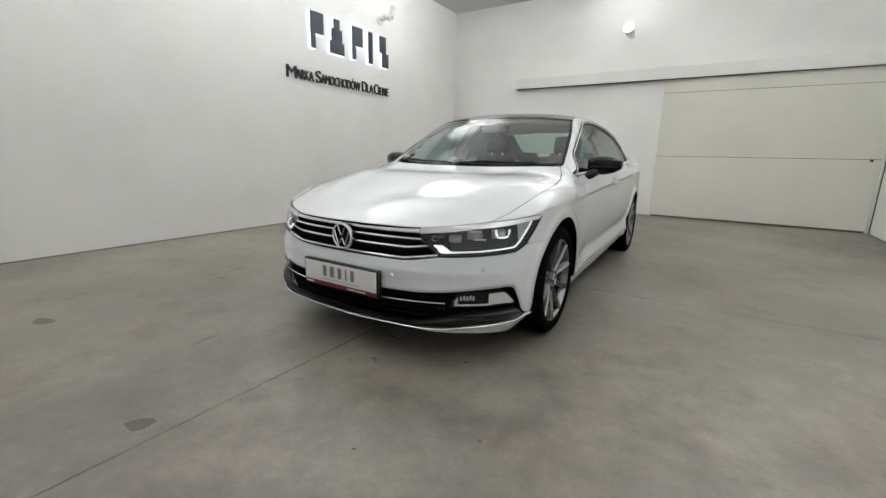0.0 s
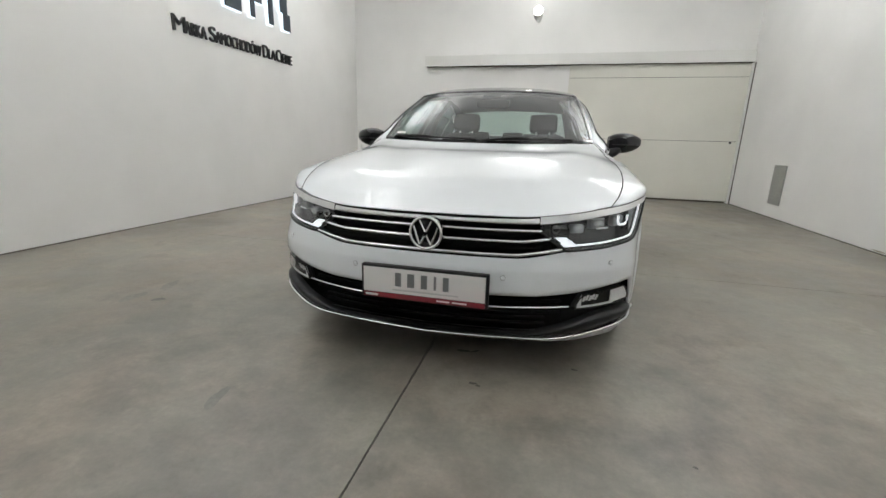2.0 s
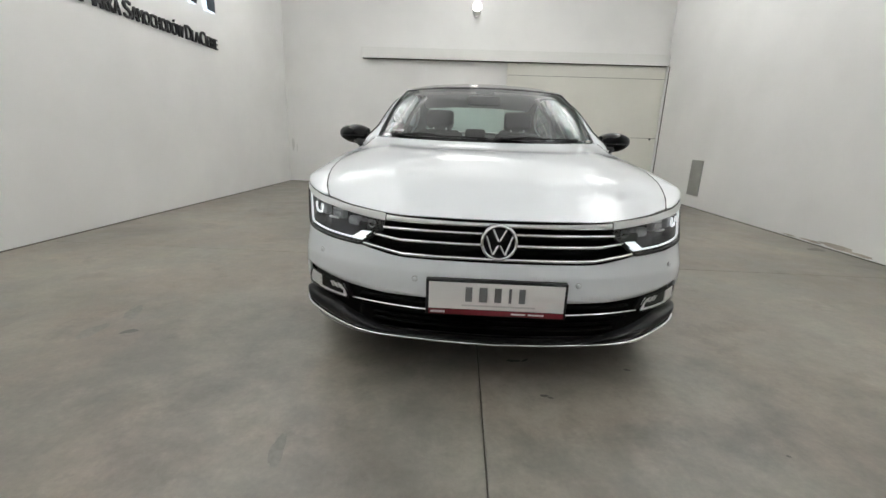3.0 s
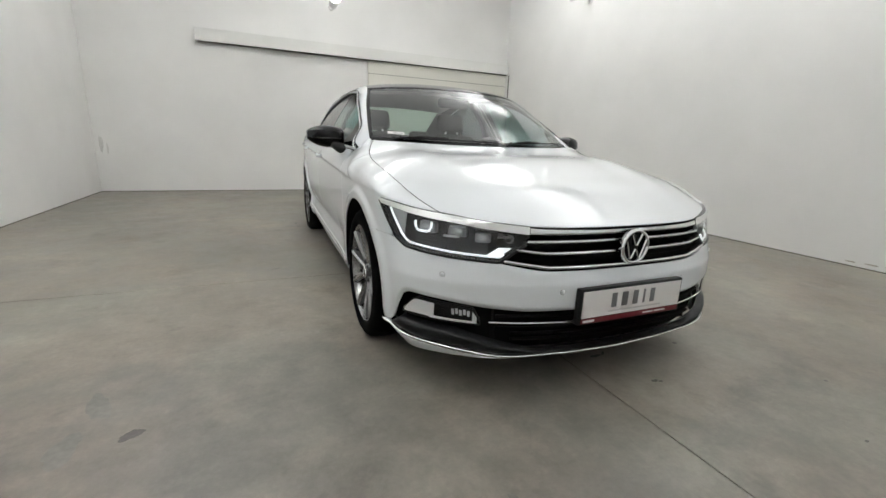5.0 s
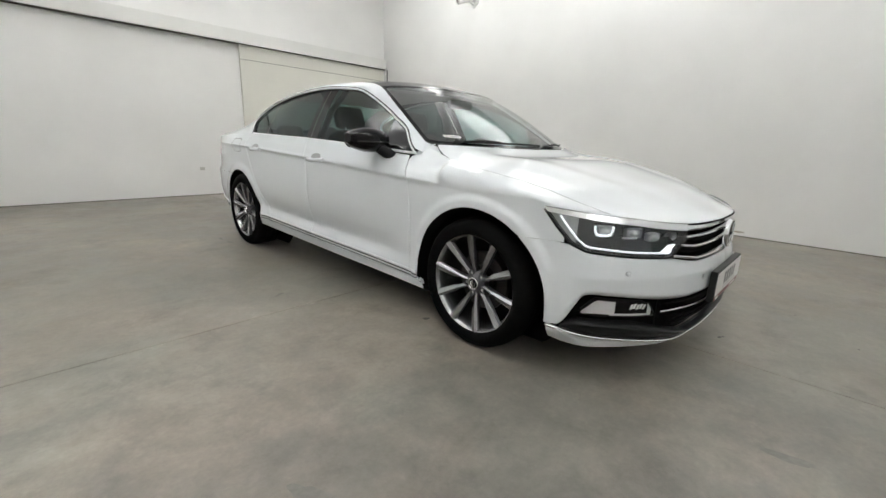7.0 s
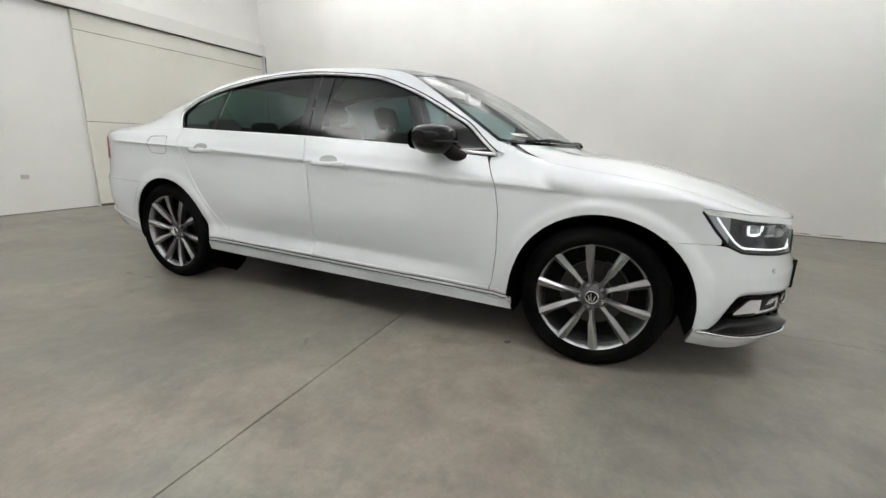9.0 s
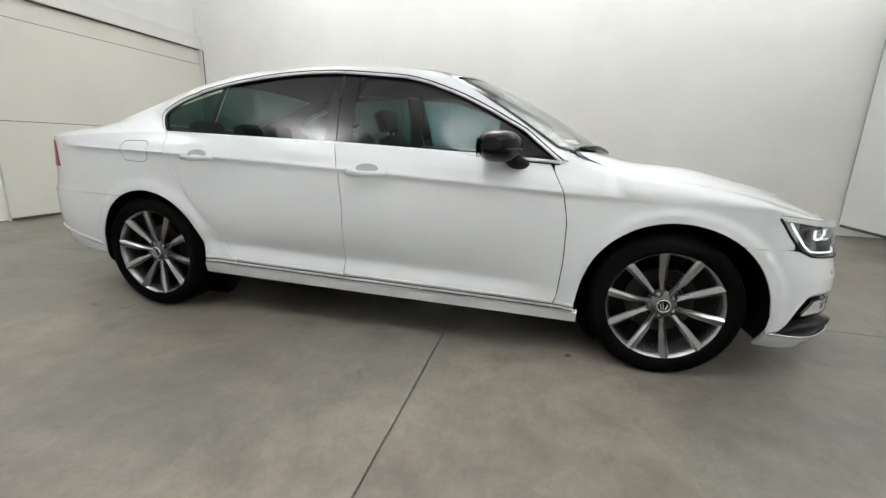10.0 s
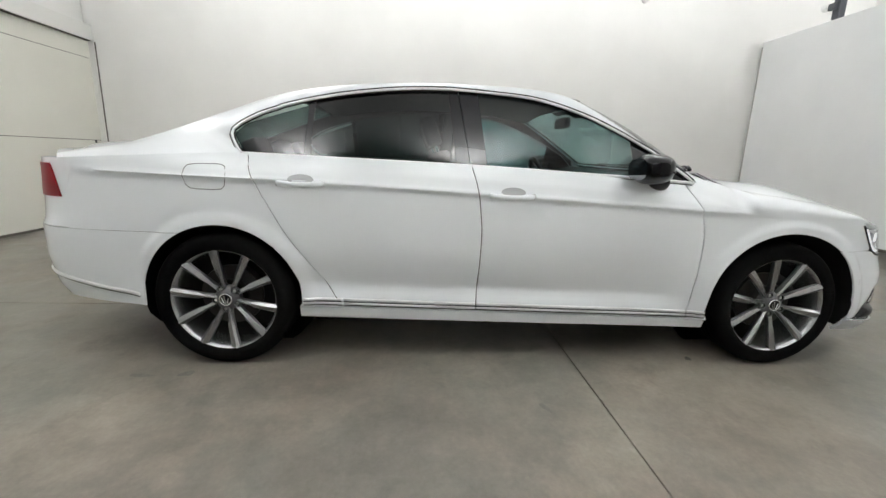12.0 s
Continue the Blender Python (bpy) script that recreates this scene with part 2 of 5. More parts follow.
full = [(0, 0.34, 0, 1.0), (0.342, 1.0, 0.42, 1.0)]
bar = [(0, 1, 0, 1)]
offset = [(0.0, 0.72, 0.46, 1.0), (0.28, 1.0, 0.0, 0.458)]
taper = [(0.0, 1.0, 0, 0.36), (0.14, 0.86, 0.362, 0.72), (0.3, 0.7, 0.722, 1.0)]
for i, (y0, y1, shp) in enumerate(((0.0, 0.25, full), (0.375, 0.68, taper), (0.87, 1.115, full), (1.268, 1.37, bar), (1.56, 1.80, offset))):
    sign_shape(i, y0, y1, shp)


def text_mesh(name, body, size, material, m, depth=0.006, parent=None, squeeze=1.0, label=""):
    cu = bpy.data.curves.new(name, "FONT")
    cu.body, cu.size, cu.extrude, cu.space_character = body, size, depth, 0.95
    tmp = bpy.data.objects.new(name, cu)
    scene.collection.objects.link(tmp)
    dg = bpy.context.evaluated_depsgraph_get()
    me = bpy.data.meshes.new_from_object(tmp.evaluated_get(dg))
    me.name = name
    bpy.data.objects.remove(tmp)
    me.transform(Matrix.Diagonal((squeeze, 1, 1, 1)))
    me.materials.clear()
    me.materials.append(material)
    ob = new(name, me)
    if parent is not None:
        ob.parent = parent
    ob.matrix_local = m
    if label:
        ob["label"] = label
    return ob


slogan = group_at("wall_slogan", ROOM @ pose(WEST, 1.785, 2.125), "black raised lettering of a slogan on the white wall", "lettering")
SLOGAN = ((0.0, "M", 0.25), (0.185, "ARKA", 0.20), (0.545, "S", 0.25), (0.665, "AMOCHODÓW", 0.20), (1.575, "D", 0.25), (1.705, "LA", 0.20), (1.895, "C", 0.25), (2.015, "IEBIE", 0.20))
for y, word, size in SLOGAN:
    ob = text_mesh("word", word, size, BLACKTEXT, Matrix(((0, 0, 1, 0.018), (1, 0, 0, y), (0, 1, 0, 0), (0, 0, 0, 1))), 0.014, slogan, 0.80)
    target = {"M": 0.175, "ARKA": 0.325, "S": 0.11, "AMOCHODÓW": 0.88, "D": 0.12, "LA": 0.165, "C": 0.11, "IEBIE": 0.28}[word]
    me = ob.data
    w = max(v.co.x for v in me.vertices) - min(v.co.x for v in me.vertices)
    me.transform(Matrix.Diagonal((target / w, 1, 1, 1)))

# ---- lamps ----
LAMPCOLOUR, SLOPE, POWER = (0.968, 0.985, 0.992), 1.15, 750


def wall_lamp(m, up=68, size=1.0):
    """White flood lamp on an arm; its front faces up and away from the wall."""
    e = group_at("wall_lamp", m, "white metal flood lamp on a short arm aimed upwards; southern pair added unseen", "wall lamp", "lamps along the walls")
    part("wall_plate", lathe0([(0.0001, 0.002), (0.055, 0.002), (0.055, 0.022), (0.045, 0.032), (0.0001, 0.032)]), LAMPBODY, e, smooth=False)
    bm = bmesh.new()
    bmesh.ops.create_cone(bm, cap_ends=True, segments=12, radius1=0.013, radius2=0.013, depth=0.22, matrix=pose(0.13, 0, 0.015, 0, 82, 0))
    part("arm", bm, LAMPBODY, e)
    tilt = pose(0.235, 0, 0.0, 0, -up, 0) @ Matrix.Diagonal((1, size, size, 1))
    part("lamp_head", lathe0([(0.0001, -0.03), (0.034, -0.028), (0.045, -0.01), (0.052, 0.19), (0.060, 0.20), (0.060, 0.215), (0.050, 0.215), (0.048, 0.205)], tilt), LAMPBODY, e)
    part("lens", lathe0([(0.0001, 0.208), (0.049, 0.206)], tilt), LAMPGLOW, e, "glowing front glass")
    return e


def lathe0(prof, m=Matrix.Identity(4), n=24):
    bm = bmesh.new()
    rings = [[bm.verts.new(m @ Vector((a, r * math.cos(2 * math.pi * k / n), r * math.sin(2 * math.pi * k / n)))) for k in range(n)] for r, a in prof]
    for a, b in zip(rings, rings[1:]):
        for k in range(n):
            bm.faces.new((a[k], a[(k + 1) % n], b[(k + 1) % n], b[k]))
    return bm


def security_camera(m):
    """White bullet camera on a wall bracket, looking along +x and down."""
    e = group_at("security_camera", m, "white bullet security camera on a wall bracket", "security camera")
    part("wall_plate", lathe0([(0.0001, 0.002), (0.05, 0.002), (0.05, 0.02), (0.0001, 0.024)]), LAMPBODY, e)
    bm = bmesh.new()
    bmesh.ops.create_cone(bm, cap_ends=True, segments=12, radius1=0.014, radius2=0.014, depth=0.16, matrix=pose(0.10, 0, 0.02, 0, 80, 0))
    part("bracket", bm, LAMPBODY, e)
    tilt = pose(0.17, 0, 0.045, 0, 16, -20)
    part("camera_body", lathe0([(0.0001, -0.04), (0.034, -0.038), (0.040, -0.02), (0.040, 0.17), (0.045, 0.175), (0.045, 0.215), (0.036, 0.215), (0.034, 0.19)], tilt), LAMPBODY, e)
    part("camera_window", lathe0([(0.0001, 0.200), (0.035, 0.198)], tilt), GREYSTEEL, e, "dark front window")
    return e


security_camera(ROOM @ pose(WEST, 3.86, 3.38))
security_camera(ROOM @ pose(EAST, 4.05, 3.33, 0, 0, 180))

# wall, along it, height, turn, power: lamps that wash the upper walls and the ceiling
# the two near y -4.3 are unseen, added to brighten the car's front
LAMPS = [(WEST, 3.9, 3.38, 0, 1.35), (WEST, 1.1, 3.38, 0, 1.4), (WEST, -1.7, 3.38, 0, 1.05), (WEST, -4.4, 3.38, 0, 0.7), (EAST, 4.0, 3.38, 180, 1.25), (EAST, 1.3, 3.38, 180, 1.33), (EAST, -1.4, 3.38, 180, 0.95), (EAST, -4.2, 3.38, 180, 0.55), (0.02, NORTH, 3.30, -90, 0.5)]
for x, y, z, r, power in LAMPS:
    m = ROOM @ pose(x, y, z, 0, 0, r)
    wall_lamp(m, *((68, 1.0) if y < NORTH else (10, 1.7)))
    li = bpy.data.lights.new("flood", "SPOT")
    li.energy, li.color, li.spot_size, li.spot_blend, li.shadow_soft_size = power * POWER, LAMPCOLOUR, radians(115), 1.0, 0.10
    lo = new("flood_light", li)
    lo.matrix_world = look(m @ Vector((0.36, 0, 0.24)), m @ Vector((0.36 + SLOPE, 0, 1.24)))

# ---- car ----
PAINT, _n, _l, _b = mat("white_car_paint")
_b.inputs["Base Color"].default_value = (0.775, 0.806, 0.835, 1)
_b.inputs["Roughness"].default_value = 0.32
_b.inputs["Coat Weight"].default_value, _b.inputs["Coat Roughness"].default_value = 1.0, 0.03
_t, _f = _n.new("ShaderNodeTexCoord"), _n.new("ShaderNodeTexNoise")
_f.inputs["Scale"].default_value = 900
_bp = _n.new("ShaderNodeBump")
_bp.inputs["Strength"].default_value, _bp.inputs["Distance"].default_value = 0.03, 0.001
_l.new(_t.outputs["Object"], _f.inputs["Vector"])
_l.new(_f.outputs["Fac"], _bp.inputs["Height"])
_l.new(_bp.outputs["Normal"], _b.inputs["Normal"])
GLOSSBLACK = simple("gloss_black", (0.006, 0.006, 0.007), 0.10, spec=0.22)
SATINBLACK = simple("satin_black_plastic", (0.008, 0.008, 0.0085), 0.45, grain=0.1, bump=0.1, scale=300, spec=0.3)
GREYPLASTIC = simple("dark_grey_plastic", (0.010, 0.0103, 0.011), 0.34, grain=0.1, bump=0.1, scale=400, spec=0.22)
DARKVOID = simple("dark_void", (0.005, 0.005, 0.005), 0.95, spec=0.1)
CHROME = simple("chrome", (0.80, 0.81, 0.82), 0.09, 1.0, grain=0.02, scale=30)
SATINCHROME = simple("satin_chrome", (0.80, 0.81, 0.82), 0.30, 1.0)
BRIGHTTRIM = simple("bright_trim", (0.84, 0.85, 0.86), 0.30, 0.55)
MOULDING = simple("moulding_bright", (0.70, 0.71, 0.72), 0.32, 0.25)
POLISHED = simple("polished_trim", (0.92, 0.93, 0.94), 0.17, 1.0)
GROOVE = simple("groove_grey", (0.05, 0.05, 0.052), 0.5)
RUBBER = simple("tyre_rubber", (0.0042, 0.0042, 0.0042), 0.85, grain=0.2, bump=0.15, scale=200, spec=0.03)
ALLOY = simple("grey_alloy", (0.33, 0.33, 0.335), 0.26, 0.8, grain=0.06, scale=60)
DISCMETAL = simple("brake_disc_steel", (0.045, 0.043, 0.04), 0.4, 0.9, grain=0.2, scale=80)
TINTED = glass("privacy_glass", (0.055, 0.10, 0.095), ior=1.34)
DOORGLASS = glass("green_tinted_glass", (0.23, 0.37, 0.37), ior=1.38)
SCREENGLASS = glass("windscreen_glass", (0.74, 0.79, 0.77), 0.05, ior=1.85)
REARGLASS = glass("rear_glass_green", (0.60, 0.76, 0.71), ior=1.2)
CLEARGLASS = glass("clear_lens", (0.93, 0.94, 0.95), ior=1.62)
LAMPINNER = simple("lamp_inner_grey", (0.30, 0.30, 0.31), 0.3, 0.6)
LEDON = simple("led_white_lit", (0.93, 0.97, 1.0), 0.3, emit=0.9)
LEDOFF = simple("light_guide", (0.55, 0.56, 0.57), 0.2, 0.3)
REDLENS = simple("red_tail_lens", (0.20, 0.002, 0.006), 0.3, spec=0.08, grain=0.15, scale=30)
PLATEWHITE = simple("plate_white", (0.76, 0.74, 0.73), 0.35)
PLATERED = simple("plate_frame_dark_red", (0.16, 0.012, 0.02), 0.4)
SEATGREY = simple("seat_fabric", (0.035, 0.035, 0.034), 0.85, grain=0.15, scale=120)
TRIMGREY = simple("cabin_trim", (0.05, 0.05, 0.048), 0.75, grain=0.1, scale=120)
HEADLINER = simple("headliner_light", (0.50, 0.48, 0.44), 0.9, grain=0.05, scale=200)

car = group_at("car", Matrix.Identity(4), "white saloon car with a black roof and grey ten-spoke alloy wheels", "car")

AXF, AXR = 0.0, 2.791
HUBZ, ARF, ARR, ARX = 0.332, 0.385, 0.372, 0.412


def spline(points, n):
    """Points on a centripetal-free Catmull-Rom curve through the given ones."""
    p = np.array(points, float)
    p = np.vstack([2 * p[0] - p[1], p, 2 * p[-1] - p[-2]])
    out = []
    for i in range(1, len(p) - 2):
        for t in np.linspace(0, 1, n, endpoint=False):
            a, b, c, d = p[i - 1], p[i], p[i + 1], p[i + 2]
            out.append(0.5 * (2 * b + (c - a) * t + (2 * a - 5 * b + 4 * c - d) * t * t + (3 * b - a - 3 * c + d) * t ** 3))
    out.append(p[-2])
    return np.array(out)


def lin(xs, ys):
    return lambda v: float(np.interp(v, xs, ys))


def smooth(a, b, v):
    t = min(1.0, max(0.0, (v - a) / (b - a)))
    return t * t * (3 - 2 * t)


# half outline of the body in plan, from the nose round the flank to the tail
OUT = spline([(0, -0.888), (0.25, -0.877), (0.45, -0.839), (0.61, -0.776), (0.740, -0.692), (0.842, -0.580), (0.892, -0.440), (0.911, -0.27), (0.914, 0.0), (0.913, 0.5),
              (0.915, 1.2), (0.915, 1.9), (0.908, 2.5), (0.897, 2.95), (0.872, 3.25), (0.828, 3.48), (0.75, 3.66), (0.595, 3.79), (0.33, 3.862), (0, 3.884)], 14)
_seg = np.hypot(*np.diff(OUT, axis=0).T)
ARC = np.concatenate([[0], np.cumsum(_seg)])
_tan = np.gradient(OUT, ARC, axis=0)
_nor = np.stack([-_tan[:, 1], _tan[:, 0]], 1) * -1
_nor /= np.linalg.norm(_nor, axis=1)[:, None]


def s_of_y(y):
    """Arc length along the outline at which the flank has this y."""
    return float(np.interp(y, OUT[:, 1], ARC))


def s_of_x(x):
    """Arc length in the front half at this x."""
    k = int(np.searchsorted(OUT[:, 1], 0.0))
    return float(np.interp(x, OUT[:k, 0], ARC[:k]))


CREASE = lin([-0.4, 0.3, 0.5, 1.58, 2.57, 3.35, 4], [0.797, 0.810, 0.820, 0.876, 0.918, 0.938, 0.945])
FRONTD = lin([0.15, 0.18, 0.22, 0.27, 0.34, 0.42, 0.485, 0.498, 0.510, 0.555, 0.60, 0.66, 0.72, 0.80], [0.070, 0.040, 0.012, 0.000, -0.004, -0.003, -0.001, 0.0, 0.003, 0.014, 0.026, 0.035, 0.046, 0.09])
REARD = lin([0.2, 0.26, 0.36, 0.5, 0.66, 0.70, 0.9, 0.98, 1.05], [0.14, 0.075, 0.025, 0.0, 0.0, 0.016, 0.032, 0.035, 0.05])


def sill_z(y):
    """Height of the doors' lower edge, rising to the rear."""
    return 0.25 + 0.025 * min(2.4, max(0.3, y))


def rear_tuck(y):
    """How far the shoulder rolls in under the rear pillar."""
    return 0.045 * smooth(2.1, 2.65, y) * (1 - smooth(2.80, 3.15, y))


def front_tuck(y):
    """How far the shoulder draws in towards the windscreen pillar."""
    return 0.036 * max(0.0, (0.80 - y) / 0.285) ** 1.5 if y > 0.3 else 0.083 * smooth(-0.1, 0.3, y)


def side_depth(y, z):
    c = CREASE(y)
    k = smooth(-0.05, 0.50, y)
    e = (sill_z(y) - 0.285) * (1 - smooth(2.4, 3.0, y)) * smooth(-0.2, 0.3, y)
    zs = [0.17 + e, 0.20 + e, 0.225 + e, 0.27 + e, 0.305 + e, 0.335 + e, 0.392 + e, 0.412 + e, 0.50, 0.60, 0.72, c - 0.015, c, c + 0.014, c + 0.06, c + 0.13, c + 0.25]
    ds = [0.10, 0.070, 0.050, 0.040, 0.030, 0.037, 0.057, 0.055, 0.024, 0.008, 0.004 + 0.003 * k, 0.001 + 0.010 * k, -0.001, 0.003 + 0.006 * k, 0.020 + 0.008 * k, 0.060 + 0.006 * k, 0.17]
    w = smooth(0.35, 0.80, y) * (1 - smooth(2.2, 2.7, y))
    flat = (0.10, 0.070, 0.045, 0.030, 0.024, 0.021, 0.018, 0.017, 0.014)
    ds = [a + (b - a) * w for a, b in zip(flat, ds)] + ds[9:]
    return float(np.interp(z, zs, ds)) + min(0.040 * smooth(-0.15, 0.48, y), front_tuck(y) if y > 0.3 else 1.0) * smooth(c + 0.02, c + 0.13, z) + rear_tuck(y) * smooth(c + 0.025, c + 0.115, z)


def hull(s, z, off=0.0):
    """A point of the body's skin: s along the outline (negative: other side), z its height, off outwards."""
    a = abs(s)
    x, y = np.interp(a, ARC, OUT[:, 0]), np.interp(a, ARC, OUT[:, 1])
    nx, ny = np.interp(a, ARC, _nor[:, 0]), np.interp(a, ARC, _nor[:, 1])
    wf, wr = 1 - smooth(-0.62, -0.32, y), smooth(3.15, 3.6, y)
    d = wf * FRONTD(z) + wr * REARD(z) + (1 - wf - wr) * side_depth(y, z)
    for ya, r in ((AXF, ARF), (AXR, ARR)):
        q = math.hypot((y - ya) * (r / ARX if ya == AXF and y < ya else 1.0), z - HUBZ) - r
        if -0.02 < q < 0.13 and z > 0.25 and x > 0.7:
            d -= 0.013 * (1 - smooth(0.028, 0.07, q))
    return Vector(((x - nx * (d - off)) * (1 if s >= 0 else -1), y - ny * (d - off), z))


def grid(bm, rows, flip=False):
    """Faces over a rectangular array of points."""
    vs = [[bm.verts.new(p) for p in r] for r in rows]
    for i in range(len(vs) - 1):
        for j in range(len(vs[0]) - 1):
            q = (vs[i][j], vs[i][j + 1], vs[i + 1][j + 1], vs[i + 1][j])
            try:
                bm.faces.new(q[::-1] if flip else q)
            except ValueError:
                pass
    return vs


def shell(name, rows, material, label="", thick=0.006, parent=None, mirror=False, flip=False):
    """A skin panel with thickness inwards; mirror: at the other side of the car."""
    patches = rows if isinstance(rows[0][0], list) else [rows]
    bm = bmesh.new()
    for rows in patches:
        if mirror:
            rows = [[Vector((-p[0], p[1], p[2])) for p in r] for r in rows]
        grid(bm, rows, flip != mirror)
    bmesh.ops.remove_doubles(bm, verts=bm.verts, dist=0.0002)
    ob = part(name, bm, material, parent or car, label, smooth=True)
    if thick:
        md = ob.modifiers.new("solidify", "SOLIDIFY")
        md.thickness, md.offset = thick, -1
    es = ob.modifiers.new("edge_split", "EDGE_SPLIT")
    es.split_angle = radians(50)
    return ob


def band(name, s0, s1, low, high, material, off=lambda s, t: 0.0, ns=40, nz=8, label="", thick=0.006, parent=None, spacing=None):
    """A strip of the hull between two height curves of s."""
    rows = []
    for i in range(ns + 1):
        f = i / ns
        s = s0 + (s1 - s0) * (spacing(f) if spacing else f)
        a, b = low(abs(s)), high(abs(s))
        rows.append([hull(s, a + (b - a) * j / nz, off(abs(s), j / nz)) for j in range(nz + 1)])
    return shell(name, rows, material, label, thick, parent, flip=True)


def tube(bm, pts, r, n=8, caps=True):
    """A round bar along a polyline; r: one radius or (wide, high)."""
    ra, rb = (r, r) if not isinstance(r, tuple) else r
    rings = []
    for i, p in enumerate(pts):
        p = Vector(p)
        d = (Vector(pts[min(i + 1, len(pts) - 1)]) - Vector(pts[max(i - 1, 0)])).normalized()
        up = Vector((0, 0, 1)) if abs(d.z) < 0.95 else Vector((0, 1, 0))
        u = d.cross(up).normalized()
        w = u.cross(d)
        rings.append([bm.verts.new(p + u * ra * math.cos(2 * math.pi * k / n) + w * rb * math.sin(2 * math.pi * k / n)) for k in range(n)])
    for a, b in zip(rings, rings[1:]):
        for k in range(n):
            bm.faces.new((a[k], a[(k + 1) % n], b[(k + 1) % n], b[k]))
    if caps:
        bm.faces.new(rings[0][::-1])
        bm.faces.new(rings[-1])
    return bm


def lathe(bm, prof, n=48, m=Matrix.Identity(4)):
    """A turned body: prof of (radius, along x)."""
    rings = [[bm.verts.new(m @ Vector((a, r * math.cos(2 * math.pi * k / n), r * math.sin(2 * math.pi * k / n)))) for k in range(n)] for r, a in prof]
    for a, b in zip(rings, rings[1:]):
        for k in range(n):
            bm.faces.new((a[k], a[(k + 1) % n], b[(k + 1) % n], b[k]))
    return bm


def coons(F, R, EL, ER, na, nb, bump=lambda a, b: (0, 0, 0)):
    """A patch between front F(a), rear R(a), left EL(b) and right ER(b) edges."""
    rows = []
    for j in range(nb + 1):
        b = j / nb
        row = []
        for i in range(na + 1):
            a = i / na
            p = F(a) * (1 - b) + R(a) * b + EL(b) * (1 - a) + ER(b) * a - (F(0) * (1 - a) * (1 - b) + F(1) * a * (1 - b) + R(0) * (1 - a) * b + R(1) * a * b)
            row.append(p + Vector(bump(a, b)))
        rows.append(row)
    return rows


def curve3(points, n=12, even=True):
    """A function of 0..1 along a smooth curve through 3D points."""
    d = spline(points, n)
    q = np.concatenate([[0], np.cumsum(np.linalg.norm(np.diff(d, axis=0), axis=1))])
    q /= q[-1]
    return lambda t: Vector([np.interp(t, q, d[:, k]) for k in range(3)])


def mirror_curve(half, n=12):
    """A cross curve from -x to +x, given its +x half from the middle outwards."""
    return curve3([(-x, y, z) for x, y, z in half[:0:-1]] + list(half), n)


G = 0.0022      # half a shut line


def arch(y, base):
    z = base
    for ya, r in ((AXF, ARF), (AXR, ARR)):
        h = ARX if ya == AXF and y < ya else r
        if abs(y - ya) < h:
            z = max(z, HUBZ + r * math.sqrt(1 - ((y - ya) / h) ** 2))
    return z


# door cut lines: y against height
CUT_A = lin([0.20, 0.285, 0.324, 0.50, 0.69, 0.82, 0.938, 1.0], [0.50, 0.491, 0.472, 0.457, 0.458, 0.484, 0.546, 0.60])
CUT_B = lin([0.2, 0.31, 0.43, 0.53, 0.70, 0.85, 0.92, 1.0, 1.02], [1.573, 1.571, 1.566, 1.563, 1.560, 1.577, 1.592, 1.615, 1.62])
CUT_C = lin([0.2, 0.285, 0.30, 0.345, 0.487, 0.65, 0.706, 0.861, 0.929, 1.03, 1.045], [2.15, 2.17, 2.20, 2.256, 2.350, 2.470, 2.505, 2.590, 2.622, 2.664, 2.67])
BELT = lin([0.45, 0.80, 1.63, 2.66, 2.8], [0.944, 0.966, 1.002, 1.029, 1.032])


def crease_row(y, lo, hi, b, fold=False):
    """Height at fraction b, with rows gathered about the crease."""
    c = CREASE(y)
    if fold:
        f = 0.404 + sill_z(y) - 0.285
        return float(np.interp(b, [0, 0.12, 0.155, 0.19, 0.45, 0.54, 0.60, 0.66, 1], [lo, f - 0.016, f, f + 0.018, c - 0.06, c - 0.016, c, c + 0.016, hi]))
    if lo > c - 0.05 or hi < c + 0.05:
        return lo + (hi - lo) * b
    return float(np.interp(b, [0, 0.45, 0.54, 0.60, 0.66, 1], [lo, c - 0.06, c - 0.016, c, c + 0.016, hi]))


def flank(name, left, right, low, high, na, nb, mirror, extra=()):
    """A flank panel between two cut lines; low and high: heights against y."""
    rows = []
    for i in range(na + 1):
        a = i / na
        col = []
        for j in range(nb + 1):
            b = j / nb
            z = 0.6
            for _ in range(6):
                y = left(z) + G + (right(z) - left(z) - 2 * G) * a
                z = crease_row(y, low(y), high(y), b, True)
            col.append(hull(s_of_y(y), z))
        rows.append(col)
    return shell(name, rows, PAINT, mirror=mirror, flip=True)


# hood edge along the fender, against y
HOOD_X = lin([-0.603, -0.5, -0.4, -0.3, -0.15, 0.0, 0.10, 0.20, 0.28, 0.34, 0.39, 0.43, 0.55], [0.726, 0.766, 0.790, 0.803, 0.812, 0.811, 0.806, 0.795, 0.781, 0.765, 0.747, 0.722, 0.64])
HOOD_Z = lin([-0.603, -0.56, -0.45, -0.33, -0.2, 0.0, 0.1, 0.2, 0.28, 0.34, 0.39, 0.43, 0.55], [0.745, 0.757, 0.792, 0.828, 0.857, 0.886, 0.898, 0.911, 0.928, 0.949, 0.972, 0.997, 1.01])

